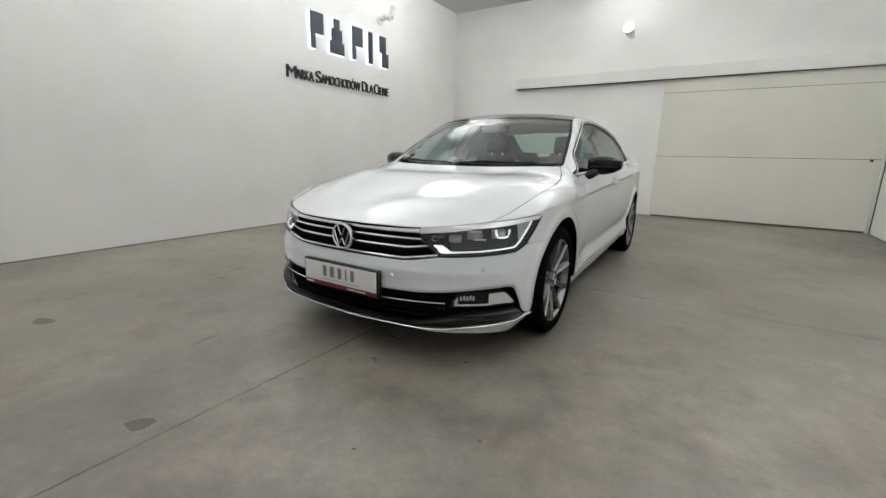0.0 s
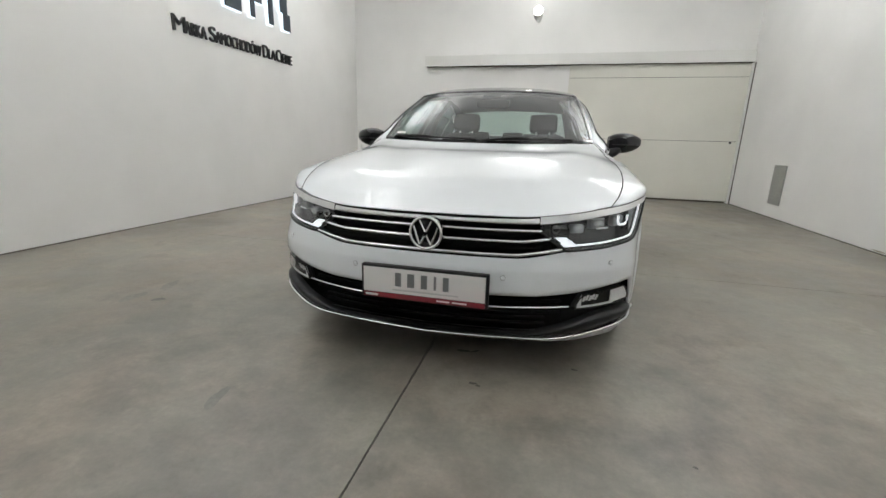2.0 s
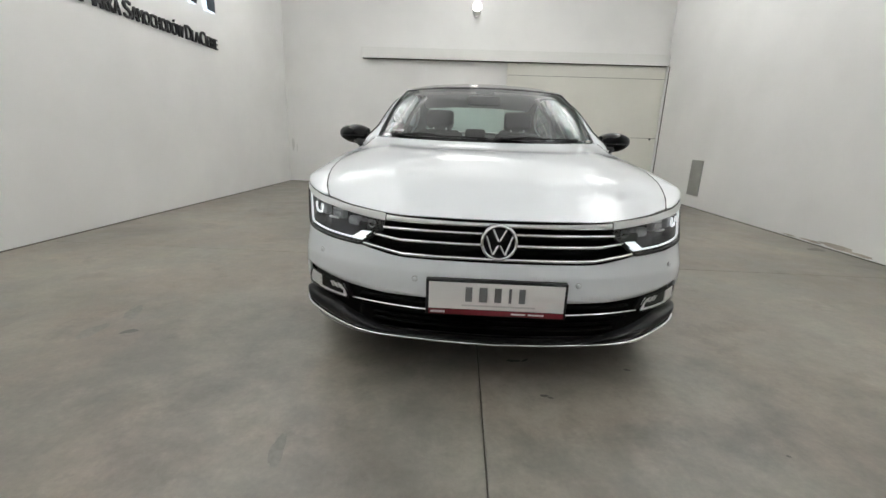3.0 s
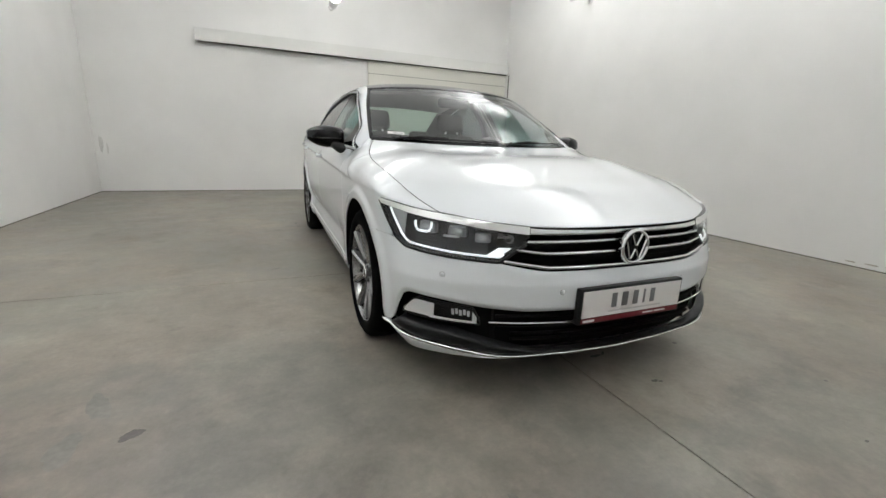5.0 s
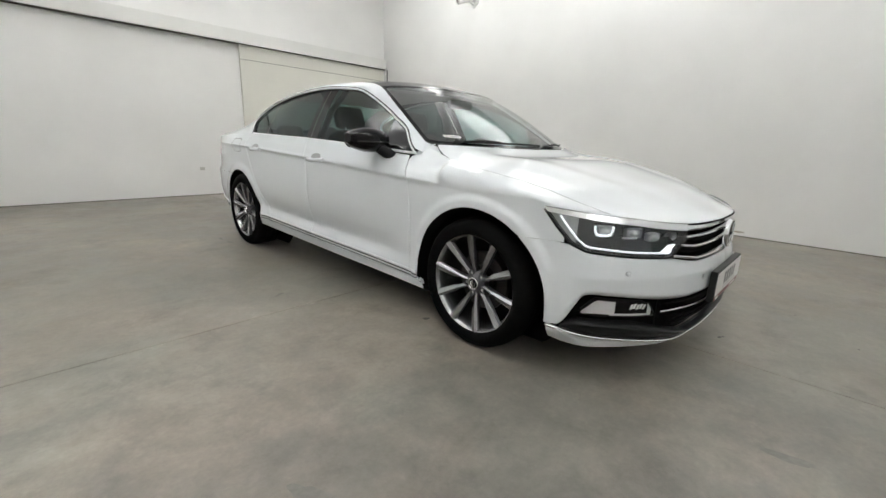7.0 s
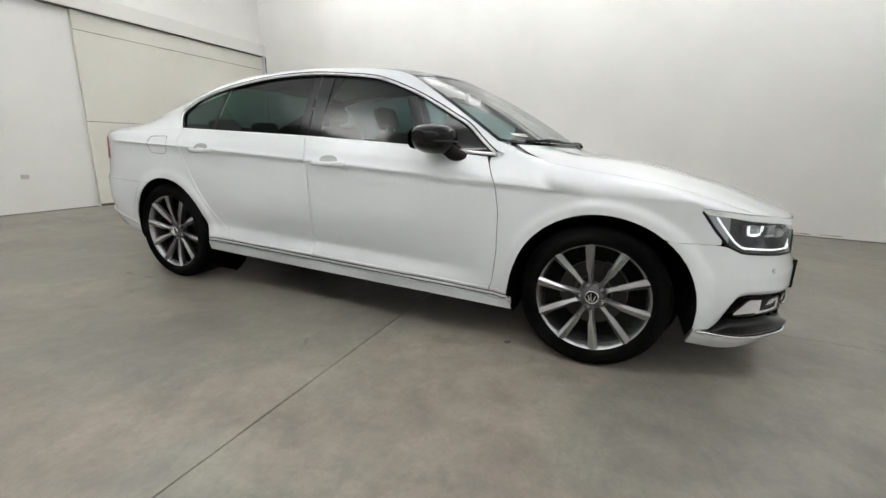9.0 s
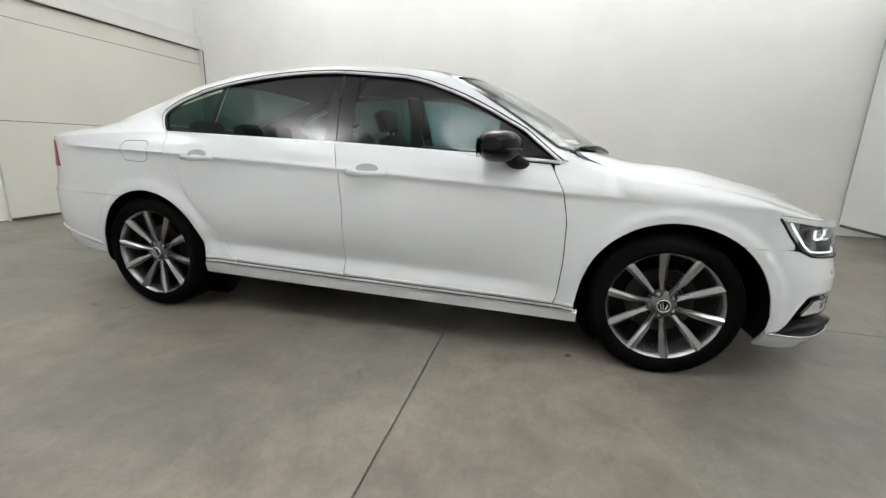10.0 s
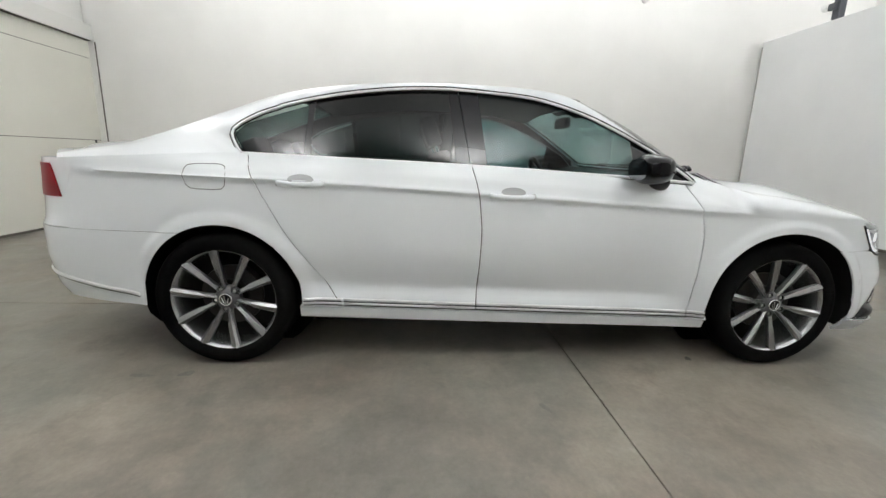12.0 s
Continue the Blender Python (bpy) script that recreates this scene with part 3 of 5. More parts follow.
LS0, LS1 = s_of_x(0.455), s_of_y(-0.372)
LLOW = lin([LS0, s_of_x(0.49), s_of_x(0.56), s_of_x(0.72), s_of_y(-0.55), s_of_y(-0.49), s_of_y(-0.43), LS1], [0.655, 0.630, 0.580, 0.589, 0.605, 0.630, 0.692, 0.762])
LHIGH = lin([LS0, s_of_x(0.52), s_of_x(0.62), s_of_x(0.72), s_of_y(-0.55), s_of_y(-0.45), LS1], [0.711, 0.716, 0.725, 0.738, 0.752, 0.764, 0.772])
for mirror in (False, True):
    door_f = flank("front_door", CUT_A, CUT_B, sill_z, BELT, 40, 34, mirror)
    door_r = flank("rear_door", CUT_B, CUT_C, sill_z, BELT, 36, 34, mirror)
    # fender: flank up to the shoulder, then over to the hood's edge
    rows = []
    ys = list(np.linspace(-0.371, -0.27, 8)) + list(np.linspace(-0.25, 0.37, 34)) + [0.378, 0.384, 0.3865, 0.40, 0.43, 0.4680]
    for y in ys:
        lo = max(0.6305, arch(y, 0.285)) if y < -0.2 else arch(y, sill_z(0.48))
        ez, ex = HOOD_Z(y), HOOD_X(y)
        zs = ez - 0.03 - 0.075 * smooth(-0.37, 0.15, y)
        col = []
        for j in range(25):
            z = lo + (zs - lo) * j / 24
            cc = min(CREASE(y), zs - 0.03)
            zc = float(np.interp(j / 24, [0, 0.45, 0.54, 0.60, 0.66, 1], [lo, max(lo + 0.01, cc - 0.06), max(lo + 0.015, cc - 0.016), max(lo + 0.02, cc), max(lo + 0.025, cc + 0.016), zs]))
            z += (zc - z) * smooth(0.0, 0.30, y)
            yy = y + (CUT_A(z) - 0.4680 - G) * smooth(0.30, 0.468, y)
            col.append(hull(s_of_y(yy), z))
        p0 = col[-1]
        yb = y + (CUT_A(zs - 0.01) - 0.4680 - G) * smooth(0.30, 0.468, y)
        tan = (p0 - hull(s_of_y(yb), zs - 0.01)).normalized()
        yt = y + (CUT_A(ez) - 0.4680 - G) * smooth(0.30, 0.468, y)
        p2 = Vector((ex + 0.005, min(yt, 0.470), ez))
        p1 = p0 + tan * max(0.006, (0.58 + 0.27 * smooth(-0.37, 0.05, y)) * (ez - p0.z))
        for k in range(1, 9):
            t = k / 8
            col.append(p0 * (1 - t) ** 2 + p1 * 2 * t * (1 - t) + p2 * t * t)
        rows.append(col)
    # strips above and below the headlamp's outer end
    above, below = [], []
    for k in range(17):
        y = -0.603 + (-0.371 + 0.603) * k / 16
        s = s_of_y(-0.642 + (-0.371 + 0.642) * k / 16)
        p0, p2 = hull(s, LHIGH(s) + 0.002), Vector((HOOD_X(y) + 0.005, y, HOOD_Z(y)))
        z0 = LHIGH(s) + 0.002
        zs = max(z0 + 0.002, min(HOOD_Z(y) - 0.006, HOOD_Z(y) - 0.03 - 0.075 * smooth(-0.37, 0.15, y)))
        p0 = hull(s, zs)
        tan = (p0 - hull(s, zs - 0.01)).normalized()
        p1 = p0 + tan * max(0.006, 0.58 * (p2.z - p0.z))
        above.append([hull(s, z0 + (zs - z0) * q / 3) for q in range(3)] + [p0 * (1 - q / 8) ** 2 + p1 * 2 * (q / 8) * (1 - q / 8) + p2 * (q / 8) ** 2 for q in range(9)])
    for y in np.linspace(-0.462, -0.371, 10):
        s = s_of_y(y)
        below.append([hull(s, 0.6305 + (max(LLOW(s) - 0.008, 0.6315) - 0.6305) * k / 5) for k in range(6)])
    shell("front_fender", [rows, above, below], PAINT, mirror=mirror, flip=True)
    # sill under the doors
    rows = []
    for y in np.linspace(0.372, 2.432, 40):
        rows.append([hull(s_of_y(y), z) for z in np.linspace(0.195 + 0.0205 * y, sill_z(y) - 2 * G, 7)])
    shell("side_sill", rows, PAINT, mirror=mirror, flip=True, thick=0.02)
    # rear quarter: foot ahead of the wheel, then the part above the arch
    foot, upper = [], []
    for k in range(17):
        z = 0.309 + (0.60 - 0.309) * k / 16
        y0 = CUT_C(z) + G
        y1 = AXR - (math.sqrt(ARR ** 2 - (z - HUBZ) ** 2) if z > HUBZ else ARR)
        foot.append([hull(s_of_y(y0 + (y1 - y0) * a / 8), z) for a in range(9)])
    foot = [list(q) for q in zip(*foot)]
    y0 = CUT_C(0.60) + G
    for y in list(np.linspace(y0, 2.54, 10)) + list(np.linspace(2.56, 3.08, 30)) + list(np.linspace(3.10, 3.50, 14)):
        col = []
        for j in range(21):
            yy, z = y, 0.8
            for _ in range(8):
                yy = y + (CUT_C(max(z, 0.60)) + G - y0) * (1 - smooth(y0, 2.80, y))
                lo = max(0.60 if yy < 2.85 else 0.6622, arch(yy, 0.3))
                top = BELT(yy) if yy < 2.75 else lin([2.75, 3.0, 3.3, 3.55], [1.031, 1.017, 1.0, 0.985])(yy)
                z = crease_row(yy, lo, top, j / 20)
            col.append(hull(s_of_y(yy), z))
        upper.append(col)
    shell("rear_quarter_panel", [foot, upper], PAINT, mirror=mirror, flip=True)

# dark inner skin seen only through the shut lines
for sg in (1, -1):
    rows = []
    for y in np.concatenate([np.linspace(0.40, 0.60, 8), np.linspace(0.62, 2.40, 30)]):
        rows.append([hull(s_of_y(y) * sg, z, -0.016) for z in np.linspace(0.22, 0.93, 20)])
    shell("inner_body", rows, DARKVOID, thick=0, flip=sg > 0)
    rows = []
    for y in np.linspace(2.38, 3.1, 24):
        lo = arch(y, 0.3) + 0.02
        rows.append([hull(s_of_y(y) * sg, lo + (0.97 - lo) * k / 12, -0.016) for k in range(13)])
    shell("inner_body", rows, DARKVOID, thick=0, flip=sg > 0)

# ---- hood ----
hood_front = mirror_curve([(0, -0.862, 0.712), (0.2, -0.853, 0.712), (0.42, -0.800, 0.712), (0.61, -0.703, 0.728), (0.68, -0.648, 0.738), (0.726, -0.603, 0.745)])
hood_rear = mirror_curve([(0, 0.20, 0.985), (0.25, 0.222, 0.986), (0.45, 0.285, 0.990), (0.61, 0.358, 0.995), (0.722, 0.43, 0.997)])
hood_l = curve3([(-HOOD_X(y), y, HOOD_Z(y)) for y in (-0.603, -0.52, -0.45, -0.37, -0.3, -0.15, 0.0, 0.10, 0.20, 0.28, 0.34, 0.39, 0.43)])
hood_r = curve3([(HOOD_X(y), y, HOOD_Z(y)) for y in (-0.603, -0.52, -0.45, -0.37, -0.3, -0.15, 0.0, 0.10, 0.20, 0.28, 0.34, 0.39, 0.43)])


def hood_bump(a, b):
    c = abs(2 * a - 1)
    ridge = 0.50 + 0.28 * b
    z = math.sin(math.pi * b) * (0.040 + 0.040 * smooth(0.35, 0.8, b)) * (1 - c ** 4)
    z += 0.006 * math.exp(-((c - ridge) / 0.13) ** 2) * smooth(0.02, 0.3, b) * (1 - smooth(0.92, 1.0, b))
    z -= 0.006 * (1 - smooth(ridge - 0.25, ridge, c)) * smooth(0.1, 0.5, b) * (1 - smooth(0.85, 1, b))
    return (0, 0, z)


shell("hood", coons(hood_front, hood_rear, hood_l, hood_r, 60, 44, hood_bump), PAINT, thick=0.008)

# dark seams round the hood
for sg in (1, -1):
    bm = bmesh.new()
    tube(bm, [(sg * (HOOD_X(y) + 0.0026), y, HOOD_Z(y) - 0.0018) for y in np.linspace(-0.602, 0.429, 70)], 0.0022, 6)
    part("hood_seam", bm, DARKVOID, car, "dark shut line", smooth=True)
bm = bmesh.new()
tube(bm, [hood_front(a) + Vector((0, -0.002, -0.006)) for a in np.linspace(0, 1, 90)], 0.0042, 6)
part("hood_seam", bm, DARKVOID, car, "dark shut line", smooth=True)

# ---- greenhouse ----
ws_low = mirror_curve([(0, 0.205, 0.985), (0.3, 0.245, 0.987), (0.55, 0.36, 0.995), (0.67, 0.455, 1.003), (0.725, 0.525, 1.009)])
ws_top = mirror_curve([(0, 0.925, 1.374), (0.25, 0.945, 1.372), (0.45, 0.995, 1.365), (0.605, 1.085, 1.353)])
ws_l = curve3([(-0.725, 0.525, 1.009), (-0.699, 0.69, 1.120), (-0.661, 0.88, 1.240), (-0.605, 1.085, 1.353)])
ws_r = curve3([(0.725, 0.525, 1.009), (0.699, 0.69, 1.120), (0.661, 0.88, 1.240), (0.605, 1.085, 1.353)])
ws_bump = lambda a, b: (0, -0.006 * math.sin(math.pi * b) * math.sin(math.pi * a), 0.010 * math.sin(math.pi * b) * math.sin(math.pi * a) ** 0.7)
ws_rows = coons(ws_low, ws_top, ws_l, ws_r, 36, 24, ws_bump)
shell("windscreen", ws_rows, SCREENGLASS, "clear windscreen glass", thick=0)


def on_glass(a, b):
    """A point of the windscreen: a across, b upwards."""
    i, j = a * 36, b * 24
    i0, j0 = min(35, int(i)), min(23, int(j))
    return ws_rows[j0][i0].lerp(ws_rows[j0][i0 + 1], i - i0).lerp(ws_rows[j0 + 1][i0].lerp(ws_rows[j0 + 1][i0 + 1], i - i0), j - j0)


for a0, a1, b0, b1, na, nb in ((0, 1, 0, 0.03, 36, 1), (0, 1, 0.975, 1, 36, 1), (0, 0.016, 0.03, 0.975, 1, 24), (0.984, 1, 0.03, 0.975, 1, 24)):
    shell("windscreen_border", [[on_glass(a0 + (a1 - a0) * i / na, b0 + (b1 - b0) * j / nb) + Vector((0, -0.0018, 0.003)) for i in range(na + 1)] for j in range(nb + 1)], GLOSSBLACK, "black printed glass border", thick=0)
patch = [[[on_glass(a0 + (a1 - a0) * i / 6, b0 + (b1 - b0) * j / 3) + Vector((0, 0.003, -0.005)) for i in range(7)] for j in range(4)] for a0, a1, b0, b1 in ((0.33, 0.67, 0.92, 0.978), (0.45, 0.55, 0.84, 0.92))]
shell("camera_patch", patch, SATINBLACK, "black sensor patch behind the mirror", thick=0)

roof_rear = mirror_curve([(0, 2.62, 1.362), (0.25, 2.61, 1.358), (0.42, 2.58, 1.348), (0.562, 2.55, 1.332)])
EDGE = [(0.605, 1.085, 1.353), (0.585, 1.3, 1.393), (0.570, 1.6, 1.406), (0.564, 1.9, 1.406), (0.566, 2.25, 1.382), (0.562, 2.55, 1.332)]
roof_l, roof_r = curve3([(-x, y, z) for x, y, z in EDGE]), curve3(EDGE)
shell("roof", coons(ws_top, roof_rear, roof_l, roof_r, 30, 30, lambda a, b: (0, 0, 0.022 * math.sin(math.pi * a) * math.sin(math.pi * b) ** 0.7)), GLOSSBLACK, "gloss black roof panel", thick=0.01)

rw_low = mirror_curve([(0, 3.36, 1.094), (0.3, 3.345, 1.092), (0.52, 3.30, 1.083), (0.645, 3.26, 1.074)])
RWE = [(0.562, 2.55, 1.332), (0.594, 2.82, 1.236), (0.622, 3.06, 1.144), (0.645, 3.26, 1.074)]
rw_rows = coons(roof_rear, rw_low, curve3([(-x, y, z) for x, y, z in RWE]), curve3(RWE), 24, 16, lambda a, b: (0, 0.0, 0.006 * math.sin(math.pi * a) * math.sin(math.pi * b)))
shell("rear_window", rw_rows, REARGLASS, "dark tinted rear window", thick=0)

# side windows: outline of the daylight opening at one side, clockwise from its front tip
WTOP = [(0.777, 0.507, 0.949), (0.751, 0.601, 1.022), (0.714, 0.68, 1.084), (0.702, 0.773, 1.134), (0.682, 0.861, 1.181), (0.645, 1.035, 1.259), (0.588, 1.262, 1.331), (0.565, 1.497, 1.357), (0.553, 1.73, 1.37), (0.56, 1.96, 1.362), (0.584, 2.182, 1.335), (0.612, 2.395, 1.293), (0.643, 2.598, 1.234), (0.669, 2.695, 1.186), (0.689, 2.745, 1.149), (0.706, 2.758, 1.122), (0.739, 2.734, 1.074), (0.772, 2.704, 1.036)]
wtop = curve3(WTOP, 10)
TOPS = np.array([wtop(t) for t in np.linspace(0, 1, 240)])
KMAX = int(np.argmax(TOPS[:, 1]))


def glass_x(y, z):
    """Half width of the side glass."""
    dz = z - 0.96
    base = 0.842 - 0.44 * dz - 0.40 * dz * dz
    return base - front_tuck(y) * (1 - 0.5 * min(1, max(0, dz / 0.25))) - 0.035 * max(0, (y - 2.1) / 0.6) ** 2 - 0.045 * smooth(0, 0.12, dz) * (1 - smooth(0.65, 1.1, y))


def top_z(y):
    return float(np.interp(y, TOPS[:KMAX, 1], TOPS[:KMAX, 2]))


def window(name, material, y0, y1, label, mirror, lean0=0.0, lean1=0.0, off=0.0, tail=False):
    rows = []
    for i in range(25):
        col = []
        for j in range(13):
            b = j / 12
            y = y0 + (y1 - y0) * i / 24
            z = BELT(y)
            for _ in range(4):
                yy = (y0 + lean0 * (z - 0.99)) * (1 - i / 24) + (y1 + lean1 * (z - 0.99)) * i / 24
                hi = top_z(yy)
                if tail:
                    hi = min(hi, float(np.interp(yy, [2.0, 2.70, 2.751], [1.4, 1.17, 1.12])))
                lo = BELT(yy)
                if tail and yy > 2.69:
                    lo = 1.030 + (yy - 2.69) * 1.45
                z = lo + (max(hi, lo + 0.001) - lo) * b
            col.append(Vector((glass_x(yy, z) + off, yy, z)))
        rows.append(col)
    return shell(name, rows, material, label, thick=0, mirror=mirror, flip=True)


for mirror in (False, True):
    sg = -1 if mirror else 1
    window("front_window", DOORGLASS, 0.80, 1.545, "green-tinted front door glass", mirror, 0, 0.10)
    window("corner_trim", GLOSSBLACK, 0.52, 0.80, "black mirror triangle", mirror, 0, 0, 0.002)
    window("pillar_cover", GLOSSBLACK, 1.537, 1.615, "gloss black pillar cover", mirror, 0.10, 0.15, 0.003)
    window("pillar_cover", GLOSSBLACK, 1.619, 1.685, "gloss black pillar cover", mirror, 0.15, 0.10, 0.003)
    window("rear_window_side", TINTED, 1.685, 2.375, "dark privacy glass", mirror, 0.10, 0.0)
    window("window_divider", GLOSSBLACK, 2.375, 2.405, "black window divider", mirror, 0.0, 0.0, 0.003)
    window("quarter_window", TINTED, 2.405, 2.750, "small dark quarter glass", mirror, 0.0, 0, 0, True)
    # chrome surround: along the top arc and along the belt
    bm = bmesh.new()
    pts = []
    for t in np.linspace(0, 1, 90):
        p = wtop(t)
        pts.append((sg * (glass_x(p.y, p.z) + 0.013), p.y, p.z + (0.004 if t < 0.85 else 0)))
    tube(bm, pts, (0.0075, 0.0075), 8)
    part("window_chrome", bm, BRIGHTTRIM, car, "chrome window surround", smooth=True)
    bm = bmesh.new()
    for out, r in ((0.0095, 0.0042), (-0.0095, 0.0042)):
        seal = []
        for k in range(90):
            d = (Vector(pts[min(k + 1, 89)]) - Vector(pts[max(k - 1, 0)])).normalized()
            side = Vector((0, d.z, -d.y)).normalized() * (-out)
            seal.append(Vector(pts[k]) + side + Vector((sg * -0.001, 0, 0)))
        tube(bm, seal, r, 6)
    part("window_seal", bm, SATINBLACK, car, "black rubber window seal", smooth=True)
    bm = bmesh.new()
    tube(bm, [(sg * (glass_x(y, BELT(y)) + 0.010), y, BELT(y) - 0.001) for y in np.linspace(0.500, 2.702, 60)], (0.007, 0.008), 8)
    part("belt_chrome", bm, BRIGHTTRIM, car, "chrome belt strip", smooth=True)
    bm = bmesh.new()
    tube(bm, [(sg * (glass_x(y, BELT(y)) + 0.013), y, BELT(y) - 0.0105) for y in np.linspace(0.510, 2.690, 60)], (0.004, 0.003), 6)
    part("belt_seal", bm, SATINBLACK, car, "black rubber belt seal", smooth=True)
    # white side frame: pillar, roof rail and rear pillar in one sweep
    TE = [(0.725, 0.525, 1.009)] + [(0.699, 0.69, 1.120), (0.661, 0.88, 1.240)] + EDGE + RWE[1:] + [(0.662, 3.36, 1.050)]
    te = curve3(TE, 10)
    TEP = np.array([te(t) for t in np.linspace(0, 1, 400)])
    LO = []
    for t in np.linspace(0, 1.0, 90):
        p = wtop(t)
        LO.append(Vector((glass_x(p.y, p.z) + 0.004, p.y, p.z + 0.012)))
    LO = [Vector((0.798, 0.470, 0.952))] + LO[1:]
    for y, z in ((2.700, 1.026), (2.76, 1.027), (2.83, 1.025), (2.92, 1.021), (3.05, 1.014), (3.15, 1.008), (3.26, 1.0)):
        LO.append(hull(s_of_y(y), z))
    rows = []
    LL = np.concatenate([[0], np.cumsum([(b - a).length for a, b in zip(LO, LO[1:])])])
    TIP = max(range(90), key=lambda i: LO[i].y)
    at = [float(np.interp(y, [p.y for p in LO[:TIP]], LL[:TIP])) for y in (0.47, 0.9, 1.3, 1.8, 2.3, 2.6)]
    YT = np.interp(LL, at + [LL[TIP], LL[90], LL[-1]], [0.525, 0.85, 1.24, 1.8, 2.33, 2.66, 2.86, 3.00, 3.34])
    YT = np.concatenate([YT[:4], np.convolve(YT, np.ones(9) / 9, "valid"), YT[-4:]])
    for i, lo in enumerate(LO):
        # partner on the roof edge: a little ahead in y, sliding along
        yt = YT[i]
        hi = Vector([np.interp(yt, TEP[:, 1], TEP[:, k]) for k in range(3)])
        col = []
        for j in range(9):
            t = j / 8
            p = lo.lerp(hi, t)
            bulge = (0.006 + 0.001 * smooth(0.9, 1.4, lo.y)) * math.sin(math.pi * t) * min(1.0, (hi - lo).length / 0.12)
            col.append(p + Vector((bulge * 0.75, 0, bulge)))
        rows.append(col)
    A, B, C = Vector((0.806, 0.492, 0.945)), Vector((0.7255, 0.526, 1.0105)), Vector((0.705, 0.440, 1.000))
    foot = []
    for i in range(9):
        t = i / 8
        foot.append([(A.lerp(C, t) + Vector((0, -0.060, -0.034)) * min(1, 3 * t)).lerp(A.lerp(B, t), k / 6) + Vector((0, 0, 0.006 * math.sin(math.pi * t))) for k in range(7)])
    shell("pillar_foot", foot, PAINT, mirror=mirror, thick=0.003)
    shell("side_frame", rows, PAINT, mirror=mirror, flip=True, thick=0.004)
    shell("pillar_lining", [[p + Vector((-0.022, 0, -0.014)) for p in r] for r in rows[2:]], TRIMGREY, "dark pillar lining", thick=0, mirror=mirror, flip=True)

# boot lid with a small lip, and tail
boot_f = mirror_curve([(0, 3.362, 1.092), (0.3, 3.348, 1.090), (0.52, 3.303, 1.081), (0.655, 3.265, 1.064)])
boot_r = mirror_curve([(0, 3.825, 1.032), (0.3, 3.80, 1.031), (0.5, 3.735, 1.025), (0.69, 3.60, 1.008)])
boot_e = [(0.655, 3.265, 1.064), (0.685, 3.43, 1.038), (0.69, 3.60, 1.008)]
shell("boot_lid", coons(boot_f, boot_r, curve3([(-x, y, z) for x, y, z in boot_e]), curve3(boot_e), 30, 14, lambda a, b: (0, 0, 0.012 * math.sin(math.pi * a) * math.sin(math.pi * b) - 0.018 * math.exp(-((b - 0.8) / 0.12) ** 2))), PAINT, thick=0.01)
for mirror in (False, True):
    rows = []
    for k in range(13):
        y = 3.24 + (3.555 - 3.24) * k / 12
        a = hull(s_of_y(y), lin([3.24, 3.55], [1.0, 0.985])(y))
        b = curve3(boot_e)(k / 12)
        rows.append([a, a.lerp(b, 0.35) + Vector((0, 0, 0.010)), a.lerp(b, 0.7) + Vector((0, 0, 0.008)), b])
    shell("rear_shoulder", rows, PAINT, mirror=mirror, flip=True)
STAIL = s_of_y(3.50)
SEND = float(ARC[-1])
rows = []
for s in np.concatenate([np.linspace(STAIL, SEND, 20), -np.linspace(SEND, STAIL, 20)[1:]]):
    rows.append([hull(s, 0.665 + (0.985 - 0.665) * k / 10) for k in range(11)])
shell("tail_panel", rows, PAINT, flip=True)
rows = []
SB = s_of_y(2.972)
for s in np.concatenate([np.linspace(SB, s_of_y(3.1635), 20), np.linspace(s_of_y(3.165), SEND, 26), -np.linspace(SEND, s_of_y(3.165), 26)[1:], -np.linspace(s_of_y(3.1635), SB, 20)]):
    y = float(np.interp(abs(s), ARC, OUT[:, 1]))
    lo = min(0.655, max(0.300, arch(y, 0.300)))
    rows.append([hull(s, lo + (0.6605 - lo) * k / 14) for k in range(15)])
shell("rear_bumper", rows, PAINT, flip=True)
for sg in (1, -1):
    bm = bmesh.new()
    tube(bm, [hull(s * sg, 0.352 + 0.079 * smooth(SB + 0.1, SB + 0.85, s), 0.003) for s in np.linspace(SB + 0.215, SB + 0.95, 24)], (0.005, 0.009), 6)
    part("rear_chrome_strip", bm, SATINCHROME, car, "chrome bumper strip", smooth=True)
    bm = bmesh.new()
    tube(bm, [hull(s * sg, 0.341 + 0.079 * smooth(SB + 0.1, SB + 0.85, s), 0.002) for s in np.linspace(SB + 0.215, SB + 0.95, 24)], (0.004, 0.003), 6)
    part("strip_groove", bm, GROOVE, car, "dark groove under the strip", smooth=True)
    rows = []
    for s in np.linspace(s_of_y(3.545), s_of_y(3.545) + 0.42, 30):
        f = (s - s_of_y(3.545)) / 0.065
        lo = 0.805
        hi = lo + (0.957 - lo) * min(1, max(0.02, f)) + 0.002
        rows.append([hull(s * sg, lo + (hi - lo) * k / 6, 0.005) for k in range(7)])
    shell("tail_lamp", rows, REDLENS, "red tail lamp lens", flip=sg > 0, thick=0.02)

